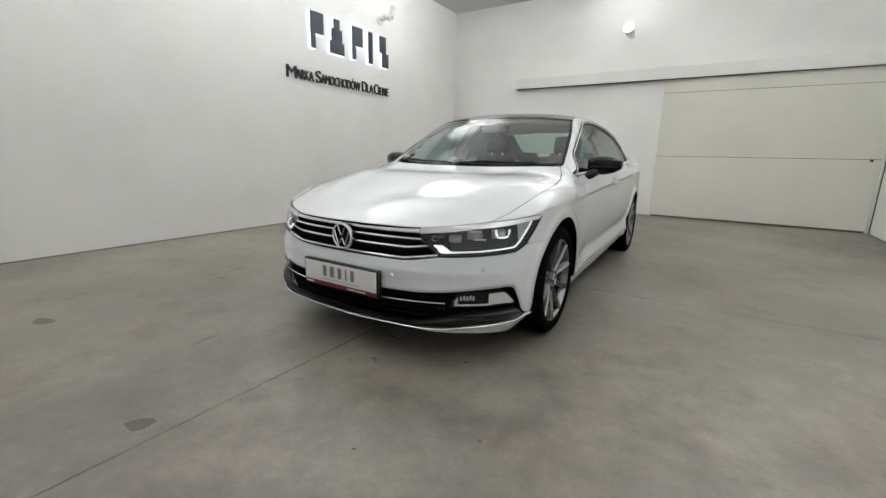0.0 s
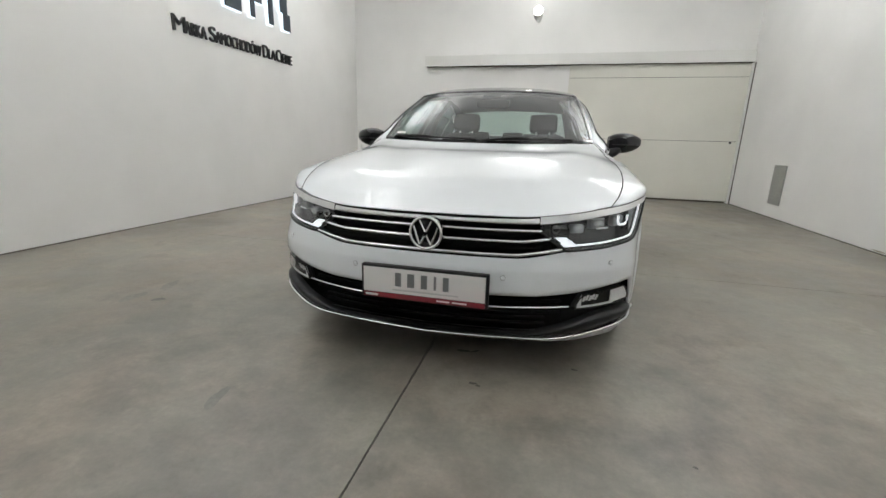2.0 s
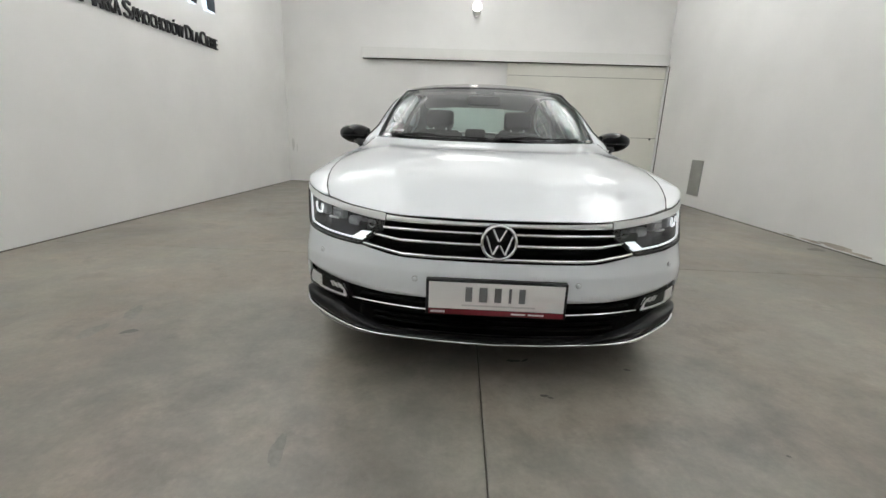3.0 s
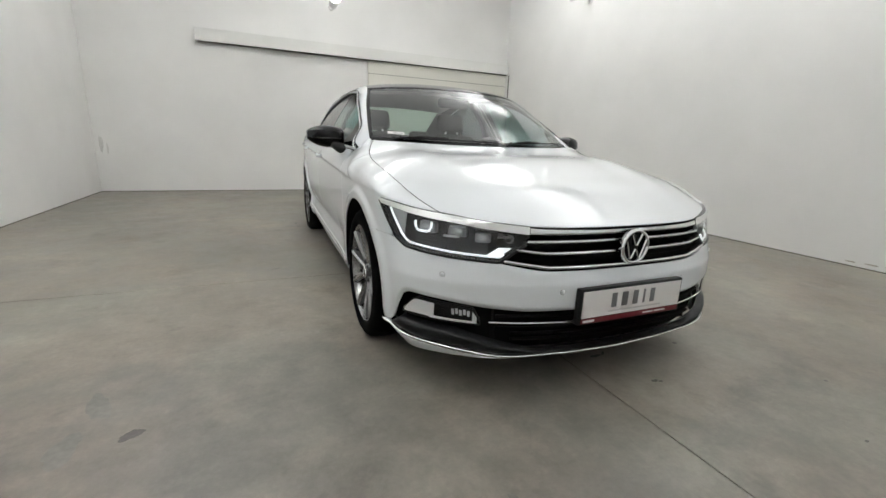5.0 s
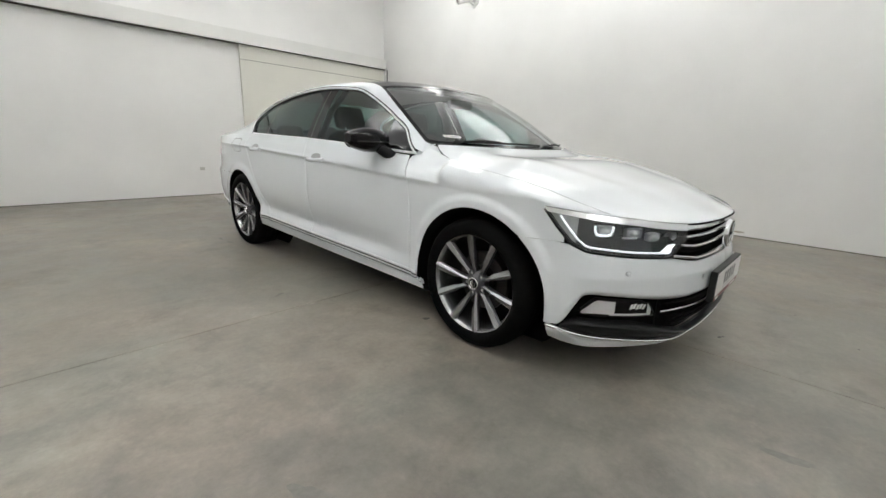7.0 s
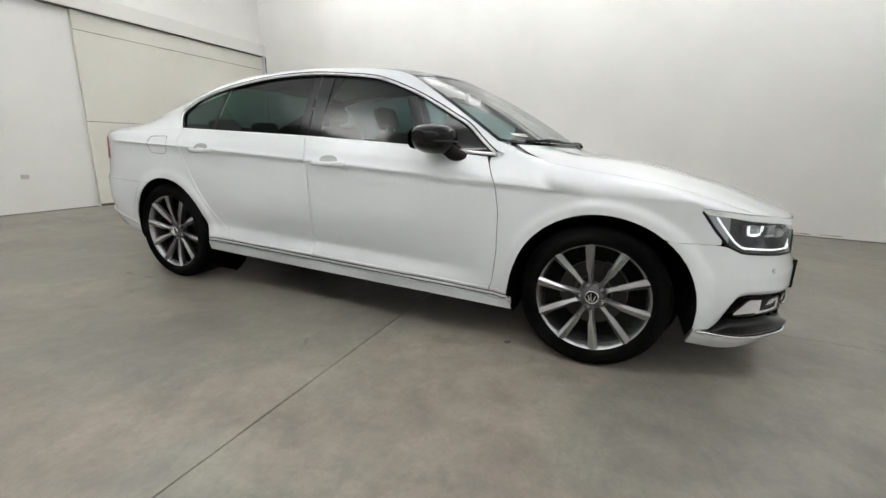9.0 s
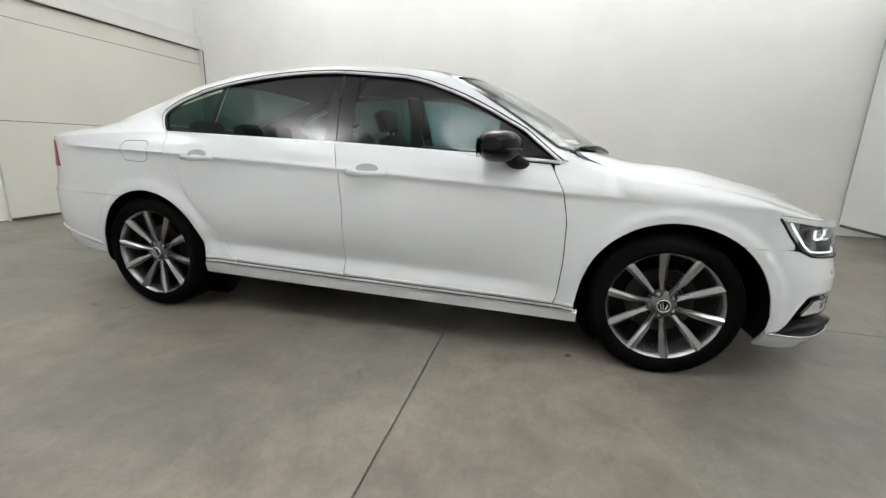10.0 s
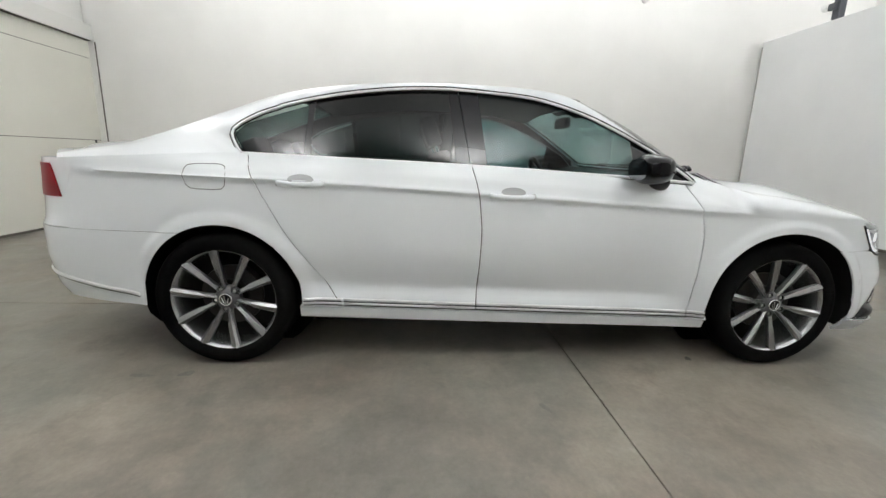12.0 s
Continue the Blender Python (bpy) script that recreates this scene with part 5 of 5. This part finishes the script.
    for a, b in (((-0.016, 0.010), (-0.008, -0.018)), ((0.016, 0.010), (0.008, -0.018)), ((-0.006, 0.019), (0.0, -0.020))):
        tube(bm, [(0.0065, a[0], a[1]), (0.0065, b[0], b[1])], 0.0022, 5)
    part("cap_bars", bm, CHROME, w, "plain bright bars")
    for k in range(5):
        a = radians(turn + 18 + 72 * k)
        part("bolt_recess", lathe(bmesh.new(), [(0.0125, -0.002), (0.011, -0.012), (0.0001, -0.014)], 14, Matrix.Translation((-0.004, 0.054 * math.cos(a), 0.054 * math.sin(a)))), DARKVOID, w)
        part("bolt_seat", lathe(bmesh.new(), [(0.0128, -0.006), (0.0130, 0.001), (0.0155, 0.001), (0.0165, -0.008)], 16, Matrix.Translation((-0.004, 0.054 * math.cos(a), 0.054 * math.sin(a)))), SPOKEDARK, w, "dark bolt seat", smooth=True)
        part("wheel_bolt", lathe(bmesh.new(), [(0.0075, -0.014), (0.0075, -0.007), (0.005, -0.005), (0.0001, -0.005)], 8, Matrix.Translation((-0.004, 0.054 * math.cos(a), 0.054 * math.sin(a)))), GREYSTEEL, w, "wheel bolt")
    return w


wheel(pose(0.876, AXF, HUBZ), 12)
wheel(pose(0.866, AXR, HUBZ), 30)
wheel(pose(-0.876, AXF, HUBZ, 0, 0, 180), 97.5)
wheel(pose(-0.866, AXR, HUBZ, 0, 0, 180), 98.5)

# wheel arch liners and underbody
for ya, r in ((AXF, ARF), (AXR, ARR)):
    for sg in (1, -1):
        rows = []
        for a in np.linspace(-22, 198 if ya == AXF else 186, 42):
            y, z = ya + (ARX + 0.004 if ya == AXF and a > 90 else r + 0.004) * math.cos(radians(a)), HUBZ + (r + 0.004) * math.sin(radians(a))
            edge = hull(s_of_y(y) * sg, max(0.2, z), -0.006)
            rows.append([Vector((edge.x, y, z)), Vector((sg * 0.80, y, z)), Vector((sg * 0.58, y, z))])
        shell("arch_liner", rows, DARKVOID, "black wheel arch liner", thick=0.003, flip=sg < 0)
        bm = bmesh.new()
        v = [bm.verts.new((sg * 0.575, ya + (r + 0.03) * math.cos(radians(a)), HUBZ + (r + 0.03) * math.sin(radians(a)))) for a in np.linspace(0, 360, 30, endpoint=False)]
        bm.faces.new(v)
        part("arch_wall", bm, DARKVOID, car)
bm = box(bmesh.new(), -0.56, 0.56, -0.74, 3.10, 0.20, 0.27)
box(bm, -0.80, 0.80, 0.42, 2.38, 0.205, 0.26)
part("underbody", bm, DARKVOID, car, "black underbody")
part("engine_bay", one_box(-0.56, 0.56, -0.76, 0.25, 0.26, 0.66), DARKVOID, car)
part("boot_floor", one_box(-0.56, 0.56, 3.2, 3.6, 0.30, 0.90), DARKVOID, car)

# ---- flank details ----
for mirror in (False, True):
    sg = -1 if mirror else 1
    # lower moulding: chrome-edged strip along doors and sill
    for y0, y1 in ((0.392, CUT_A(0.3) - G), (CUT_A(0.3) + G, CUT_B(0.3) - G), (CUT_B(0.3) + G, CUT_C(0.32) - 0.004), (CUT_C(0.32) + 0.004, 2.412)):
        for z, h, m, lb in ((0.036, 0.0075, MOULDING, "bright moulding"), (0.0265, 0.0036, GROOVE, "grey groove of the moulding"), (0.017, 0.0065, MOULDING, "bright moulding"), (0.008, 0.0032, GROOVE, "grey groove of the moulding")):
            bm = bmesh.new()
            tube(bm, [hull(s_of_y(y) * sg, sill_z(y) + z, 0.002) for y in np.linspace(y0, y1, 14)], (0.0045, h), 6)
            part("moulding", bm, m, car, lb, smooth=True)
    # door handles: bar over a flat grey patch that paints in the recess's shade
    for yc, zc in ((1.425, 0.872), (2.405, 0.907)):
        bm = bmesh.new()
        rows = []
        for i in range(13):
            a = -1 + 2 * i / 12
            y = yc - 0.005 + 0.060 * a
            hgt = 0.024 * math.sqrt(max(0.0, 1 - a * a))
            rows.append([hull(s_of_y(y) * sg, zc + 0.012 + hgt * b, 0.0012) for b in (-0.6, 0.0, 0.5, 1.0)])
        grid(bm, rows, sg > 0)
        part("handle_shade_patch", bm, simple("handle_cup_shade", (0.36, 0.37, 0.38), 0.4, coat=0.5), car, "grey patch painted as the shade of the handle recess", smooth=True)
        bm = bmesh.new()
        pts = []
        for i in range(15):
            a = i / 14
            y = yc - 0.105 + 0.21 * a
            lift = 0.034 * math.sin(math.pi * a) ** 0.45
            pts.append(hull(s_of_y(y) * sg, zc - 0.004 - 0.006 * math.sin(math.pi * a), lift - 0.006))
        tube(bm, pts, (0.010, 0.0138), 10)
        part("door_handle", bm, PAINT, car, smooth=True)
    # door mirror
    mir = part("door_mirror", bmesh.new(), GLOSSBLACK, car, "black door mirror")
    bm = bmesh.new()
    rows = []
    for i in range(21):
        a = i / 20
        x = 0.845 + 0.215 * a
        r = (math.sin(math.pi * min(1.0, 0.10 + 0.86 * a) ** 0.85)) ** 0.45
        yc = 0.775 + 0.035 * a
        row = []
        for k in range(21):
            th = 2 * math.pi * k / 20
            cy, cz = math.cos(th), math.sin(th)
            ry = 0.106 if cy < 0 else 0.074
            rz = 0.067 if cz > 0 else 0.072
            e = 0.72
            row.append(Vector((sg * x, yc + r * ry * math.copysign(abs(cy) ** e, cy), 1.008 + 0.010 * a + r * rz * math.copysign(abs(cz) ** e, cz))))
        rows.append(row)
    grid(bm, rows, sg < 0)
    bm.faces.new([bm.verts.new(p) for p in rows[0][:-1]])
    bm.faces.new([bm.verts.new(p) for p in rows[-1][:-1]])
    bm.to_mesh(mir.data)
    bm.free()
    for p in mir.data.polygons:
        p.use_smooth = True
    bm = bmesh.new()
    tube(bm, [(0.800 * sg, 0.685, 0.930), (0.835 * sg, 0.690, 0.930), (0.868 * sg, 0.705, 0.942), (0.900 * sg, 0.725, 0.968)], (0.048, 0.032), 14)
    part("mirror_foot", bm, SATINBLACK, mir, "black mirror foot", smooth=True)
    bm = bmesh.new()
    tube(bm, [(x * sg, 0.671 + 0.106 * (1 - (math.sin(math.pi * min(1, 0.10 + 0.86 * (x - 0.845) / 0.215) ** 0.85)) ** 0.45) + 0.035 * (x - 0.845) / 0.215, 1.000) for x in np.linspace(0.865, 1.035, 16)], (0.005, 0.0045), 6)
    part("indicator_strip", bm, SATINBLACK, mir, "dark indicator strip", smooth=True)
    bm = bmesh.new()
    v = []
    for k in range(24):
        th = 2 * math.pi * k / 24
        v.append(bm.verts.new((sg * (0.955 + 0.085 * math.copysign(abs(math.cos(th)) ** 0.7, math.cos(th))), 0.866, 1.008 + 0.048 * math.copysign(abs(math.sin(th)) ** 0.7, math.sin(th)))))
    bm.faces.new(v)
    # colour lowered so the glass does not mirror the wall brightly
    part("mirror_glass", bm, simple("mirror_dimmed", (0.30, 0.31, 0.33), 0.05, 1.0), mir, "mirror glass darkened to dim what it mirrors")

# fuel flap on one flank only: a thin dark seam round a flush lid
seam = [(2.740, 0.945), (2.752, 0.955), (2.78, 0.959), (2.88, 0.957), (2.905, 0.952), (2.917, 0.938), (2.922, 0.905), (2.912, 0.862), (2.895, 0.849), (2.87, 0.846), (2.78, 0.844), (2.757, 0.848), (2.742, 0.862), (2.733, 0.91)]
bm = bmesh.new()
pts = [hull(-s_of_y(y), z + 0.020, 0.0004) for y, z in seam]
tube(bm, pts + pts[:1], 0.0017, 5)
part("fuel_flap_seam", bm, simple("seam_grey", (0.09, 0.09, 0.09), 0.7), car, "dark seam of the fuel flap")
# seam between rear bumper and quarter
for sg in (1, -1):
    bm = bmesh.new()
    tube(bm, [hull(s_of_y(y) * sg, 0.6613, -0.004) for y in np.linspace(2.98, 3.32, 12)], 0.003, 5)
    part("bumper_seam", bm, DARKVOID, car, "dark seam")

# ---- wipers, sticker, cowl ----
cowl = []
for i in range(31):
    a = i / 30
    p, q = hood_rear(a), ws_low(a)
    cowl.append([p + Vector((0, -0.004, -0.012)), p.lerp(q, 0.5) + Vector((0, 0.01, -0.022)), q + Vector((0, 0.006, -0.004))])
shell("cowl", cowl, SATINBLACK, "black cowl panel", thick=0, flip=True)


def on_screen(a, b, off=0.012):
    """A point over the windscreen: a across, b upwards."""
    i, j = a * 36, b * 24
    i0, j0 = min(35, int(i)), min(23, int(j))
    p = ws_rows[j0][i0].lerp(ws_rows[j0][i0 + 1], i - i0).lerp(ws_rows[j0 + 1][i0].lerp(ws_rows[j0 + 1][i0 + 1], i - i0), j - j0)
    return p + Vector((0, -0.7 * off, 0.75 * off))


for a0, a1, b1 in ((0.10, 0.50, 0.045), (0.52, 0.88, 0.045)):
    wiper = part("wiper", bmesh.new(), SATINBLACK, car, "black windscreen wiper")
    bm = bmesh.new()
    tube(bm, [on_screen(a0 + (a1 - a0) * t, 0.028 + (b1 - 0.028) * math.sin(math.pi * t * 0.9), 0.010) for t in np.linspace(0, 1, 14)], (0.004, 0.006), 6)
    bm.to_mesh(wiper.data)
    bm.free()
    bm = bmesh.new()
    tube(bm, [on_screen(a0 + 0.02, 0.02, 0.016), on_screen(a0 + 0.12, 0.045, 0.022), on_screen((a0 + a1) / 2, 0.055, 0.014)], (0.005, 0.005), 6)
    part("wiper_arm", bm, SATINBLACK, wiper, smooth=True)
    bm = bmesh.new()
    tube(bm, [on_screen(a0 + 0.005, 0.0, 0.012), on_screen(a0 + 0.03, 0.03, 0.02)], (0.010, 0.009), 8)
    part("wiper_pivot", bm, SATINBLACK, wiper, smooth=True)


def sticker(a0, a1, b0, b1, off, material, label):
    rows = [[on_screen(a0 + (a1 - a0) * i / 4, b0 + (b1 - b0) * j / 2, off) for j in range(3)] for i in range(5)]
    return shell("inspection_sticker", rows, material, label, thick=0, flip=True)


sticker(0.085, 0.150, 0.095, 0.130, 0.0022, PLATEWHITE, "small white registration sticker")
sticker(0.110, 0.145, 0.106, 0.115, 0.0032, simple("sticker_print", (0.25, 0.27, 0.30), 0.5), "grey print bar")

# ---- cabin ----


def cushion(bm, x0, x1, y0, y1, z0, z1, n=8, r=0.35):
    """A rounded block."""
    cx, cy, cz, hx, hy, hz = (x0 + x1) / 2, (y0 + y1) / 2, (z0 + z1) / 2, (x1 - x0) / 2, (y1 - y0) / 2, (z1 - z0) / 2
    rows = []
    for i in range(n + 1):
        ph = -math.pi / 2 + math.pi * i / n
        row = []
        for k in range(2 * n + 1):
            th = 2 * math.pi * k / (2 * n)
            f = lambda v: math.copysign(abs(v) ** r, v)
            row.append((cx + hx * f(math.cos(ph)) * f(math.cos(th)), cy + hy * f(math.cos(ph)) * f(math.sin(th)), cz + hz * f(math.sin(ph))))
        rows.append(row)
    grid(bm, rows)
    bmesh.ops.remove_doubles(bm, verts=bm.verts, dist=0.0005)
    return bm


def lean(bm, y, z, deg):
    bmesh.ops.rotate(bm, verts=bm.verts, cent=(0, y, z), matrix=Matrix.Rotation(radians(-deg), 3, "X"))
    return bm


for sx in (-0.37, 0.37):
    seat = part("front_seat", cushion(bmesh.new(), sx - 0.25, sx + 0.25, 1.02, 1.55, 0.46, 0.62), SEATGREY, car, "dark fabric front seat", smooth=True)
    part("seat_back", lean(cushion(bmesh.new(), sx - 0.24, sx + 0.24, 1.50, 1.64, 0.52, 1.10), 1.57, 0.55, 20), SEATGREY, seat, smooth=True)
    part("headrest", lean(cushion(bmesh.new(), sx - 0.13, sx + 0.13, 1.53, 1.62, 1.13, 1.30), 1.57, 0.55, 20), SEATGREY, seat, smooth=True)
    for dx in (-0.06, 0.06):
        bm = bmesh.new()
        tube(bm, [(sx + dx, 1.57, 1.08), (sx + dx, 1.57, 1.16)], 0.006, 6)
        part("headrest_post", lean(bm, 1.57, 0.55, 20), SATINCHROME, seat)
bench = part("rear_bench", cushion(bmesh.new(), -0.66, 0.66, 2.05, 2.55, 0.46, 0.63), SEATGREY, car, "dark fabric rear bench", smooth=True)
part("bench_back", lean(cushion(bmesh.new(), -0.66, 0.66, 2.48, 2.62, 0.55, 1.04), 2.55, 0.55, 22), SEATGREY, bench, smooth=True)
for sx in (-0.40, 0.0, 0.40):
    part("headrest", lean(cushion(bmesh.new(), sx - 0.12, sx + 0.12, 2.51, 2.60, 1.03, 1.15), 2.55, 0.55, 22), SEATGREY, bench, smooth=True)
part("parcel_shelf", box(bmesh.new(), -0.64, 0.64, 2.74, 3.28, 0.985, 1.0), TRIMGREY, car, "dark parcel shelf")
dash = part("dashboard", bmesh.new(), TRIMGREY, car, "dark grey dashboard")
bm = bmesh.new()
rows = []
for x in np.linspace(-0.70, 0.70, 21):
    y0 = 0.30 + 0.30 * (abs(x) / 0.70) ** 2
    hood_b = 0.035 * math.exp(-((x - 0.37) / 0.16) ** 2)
    rows.append([(x, y0, 0.965), (x, y0 + 0.12, 0.975), (x, 0.70, 0.965 + hood_b), (x, 0.80, 0.935 + hood_b), (x, 0.83, 0.84), (x, 0.80, 0.60)])
grid(bm, rows)
bm.to_mesh(dash.data)
bm.free()
for p in dash.data.polygons:
    p.use_smooth = True
wheel_m = Matrix.Translation((0.37, 0.93, 0.87)) @ pose(0, 0, 0, 66, 0, 0)
bm = bmesh.new()
ring = [wheel_m @ Vector((0.185 * math.cos(a), 0.185 * math.sin(a), 0)) for a in np.linspace(0, 2 * math.pi, 41)]
tube(bm, ring, 0.016, 8, caps=False)
sw = part("steering_wheel", bm, SATINBLACK, car, "black steering wheel", smooth=True)
bm = bmesh.new()
for a in (0, 180, 270):
    tube(bm, [wheel_m @ Vector((0, 0, -0.02)), wheel_m @ Vector((0.18 * math.cos(radians(a)), 0.18 * math.sin(radians(a)), 0))], (0.02, 0.012), 6)
part("wheel_spokes", bm, SATINBLACK, sw)
part("wheel_centre", cushion(bmesh.new(), 0.31, 0.43, 0.90, 0.95, 0.82, 0.93), SATINBLACK, sw, smooth=True)
bm = cushion(bmesh.new(), -0.125, 0.125, 0.90, 0.94, 1.245, 1.312)
part("interior_mirror", bm, SATINBLACK, car, "black interior mirror", smooth=True)
# headliner, pillar trims and door cards
rows = [[Vector((x, y, z - 0.03)) for x, y, z in ((-0.565, yy, z1 - 0.008), (-0.25, yy, z1 + 0.012), (0, yy, z1 + 0.016), (0.25, yy, z1 + 0.012), (0.565, yy, z1 - 0.008))] for yy, z1 in ((1.03, 1.352), (1.3, 1.398), (1.6, 1.418), (1.9, 1.420), (2.25, 1.398), (2.52, 1.352))]
shell("headliner", rows, HEADLINER, "pale grey headliner", thick=0)
for sg in (1, -1):
    rows = []
    for y in np.linspace(0.62, 2.62, 20):
        rows.append([Vector((sg * (glass_x(y, BELT(y)) - 0.045), y, BELT(y) - 0.012)), Vector((sg * 0.72, y, 0.85)), Vector((sg * 0.70, y, 0.45))])
    shell("door_card", rows, TRIMGREY, "dark door trim", thick=0)
    bm = bmesh.new()
    tube(bm, [(sg * 0.735, 1.665, 0.97), (sg * 0.635, 1.645, 1.20), (sg * 0.50, 1.63, 1.36)], (0.05, 0.015), 8)
    part("pillar_trim", bm, TRIMGREY, car, "dark pillar trim", smooth=True)
part("cabin_floor", one_box(-0.70, 0.70, 0.45, 2.7, 0.27, 0.30), TRIMGREY, car)

# ---- marks on the floor ----


def floor_mark(u, v, ru, rv, seed, turn=0.0, material=STAIN, name="oil_stain", label="dark dried oil stain on the concrete"):
    """A thin, ragged-edged stain lying on the slab."""
    rng = random.Random(seed)
    bm = bmesh.new()
    ph = [rng.uniform(0, 6.28) for _ in range(4)]
    ring = []
    for k in range(28):
        th = 2 * math.pi * k / 28
        r = 1 + 0.14 * math.sin(2 * th + ph[0]) + 0.10 * math.sin(3 * th + ph[1]) + 0.07 * math.sin(5 * th + ph[2]) + 0.05 * math.sin(9 * th + ph[3])
        ring.append(bm.verts.new((ru * r * math.cos(th), rv * r * math.sin(th), 0.0)))
    bm.faces.new(ring)
    ob = mesh_object(name, bm, material)
    ob.matrix_world = ROOM @ pose(u, v, 0.0012, 0, 0, turn)
    return tagged(ob, label, "stain", kind="structure")


FAINT = simple("faint_stain", (0.145, 0.137, 0.120), 0.5, grain=0.3, scale=40)
for k, (u, v, ru, rv, tn, m) in enumerate(((-0.165, -1.835, 0.058, 0.036, 20, STAIN), (-1.78, -1.69, 0.065, 0.05, 0, STAIN), (-0.19, -1.71, 0.03, 0.014, 10, FAINT), (-1.80, -0.541, 0.034, 0.026, 30, STAIN), (0.224, -0.905, 0.016, 0.010, 0, STAIN), (0.247, -0.917, 0.012, 0.006, 0, STAIN),
                                             (3.60, 1.99, 0.10, 0.06, 10, STAIN), (0.13, -0.635, 0.03, 0.012, 5, STAIN), (0.185, -0.625, 0.02, 0.008, 40, STAIN), (0.647, -0.665, 0.014, 0.009, 0, STAIN), (-0.826, 0.382, 0.022, 0.016, 0, STAIN),
                                             (-1.95, -0.32, 0.035, 0.10, 15, FAINT), (-1.98, -0.556, 0.04, 0.09, -10, FAINT), (-0.714, -1.291, 0.02, 0.09, 10, FAINT), (-1.274, 1.306, 0.035, 0.014, 20, FAINT), (-0.998, 3.144, 0.016, 0.055, 0, FAINT), (-0.982, 2.948, 0.02, 0.04, 20, FAINT), (0.995, -1.18, 0.008, 0.006, 0, STAIN), (0.632, -1.476, 0.009, 0.006, 0, STAIN))):
    floor_mark(u, v, ru, rv, k, tn, m)


def wall_scuff(m, pts, material, label):
    """A thin worn mark lying on a wall; local x across, y up."""
    bm = bmesh.new()
    rng = random.Random(len(pts) * 7 + int(abs(pts[0][0]) * 100))
    for cx, cy, rx, ry in pts:
        ring = []
        for k in range(20):
            th = 2 * math.pi * k / 20
            r = 1 + 0.25 * math.sin(3 * th + rng.uniform(0, 3)) * rng.uniform(0.3, 1)
            ring.append(bm.verts.new((cx + rx * r * math.cos(th), cy + ry * r * math.sin(th), rng.uniform(0.001, 0.0012))))
        bm.faces.new(ring)
    ob = mesh_object("wall_scuff", bm, material)
    ob.matrix_world = m
    return tagged(ob, label, "scuff", kind="structure")


SCUFF = simple("scuff_grey", (0.68, 0.675, 0.65), 0.8, grain=0.15, scale=30)
SCUFFDARK = simple("scuff_brown", (0.46, 0.42, 0.36), 0.8, grain=0.3, scale=60)
EASTM = ROOM @ Matrix(((0, 0, -1, EAST), (1, 0, 0, 0), (0, 1, 0, 0), (0, 0, 0, 1)))
NORTHM = ROOM @ Matrix(((1, 0, 0, 0), (0, 0, -1, NORTH), (0, 1, 0, 0), (0, 0, 0, 1)))
wall_scuff(EASTM, [(-0.39, 0.055, 0.08, 0.010), (-0.21, 0.05, 0.05, 0.007), (-0.05, 0.045, 0.04, 0.006)], SCUFFDARK, "brown scuff where the plaster is chipped low down")
wall_scuff(EASTM, [(-1.95, 0.035, 0.14, 0.007), (-2.25, 0.03, 0.10, 0.009), (-2.55, 0.036, 0.12, 0.007)], SCUFFDARK, "brown scuffs along the foot of the wall")
wall_scuff(EASTM, [(1.72, 0.03, 0.16, 0.012), (1.98, 0.045, 0.20, 0.022), (2.30, 0.03, 0.14, 0.012), (2.62, 0.025, 0.10, 0.008)], SCUFFDARK, "brown dirt splashed along the foot of the wall")
wall_scuff(NORTHM, [(-3.70, 0.78, 0.030, 0.13)], SCUFF, "faint grey rubbed mark on the white wall")
wall_scuff(NORTHM, [(-3.62, 0.70, 0.012, 0.09)], SCUFF, "faint grey rubbed streak near the corner")
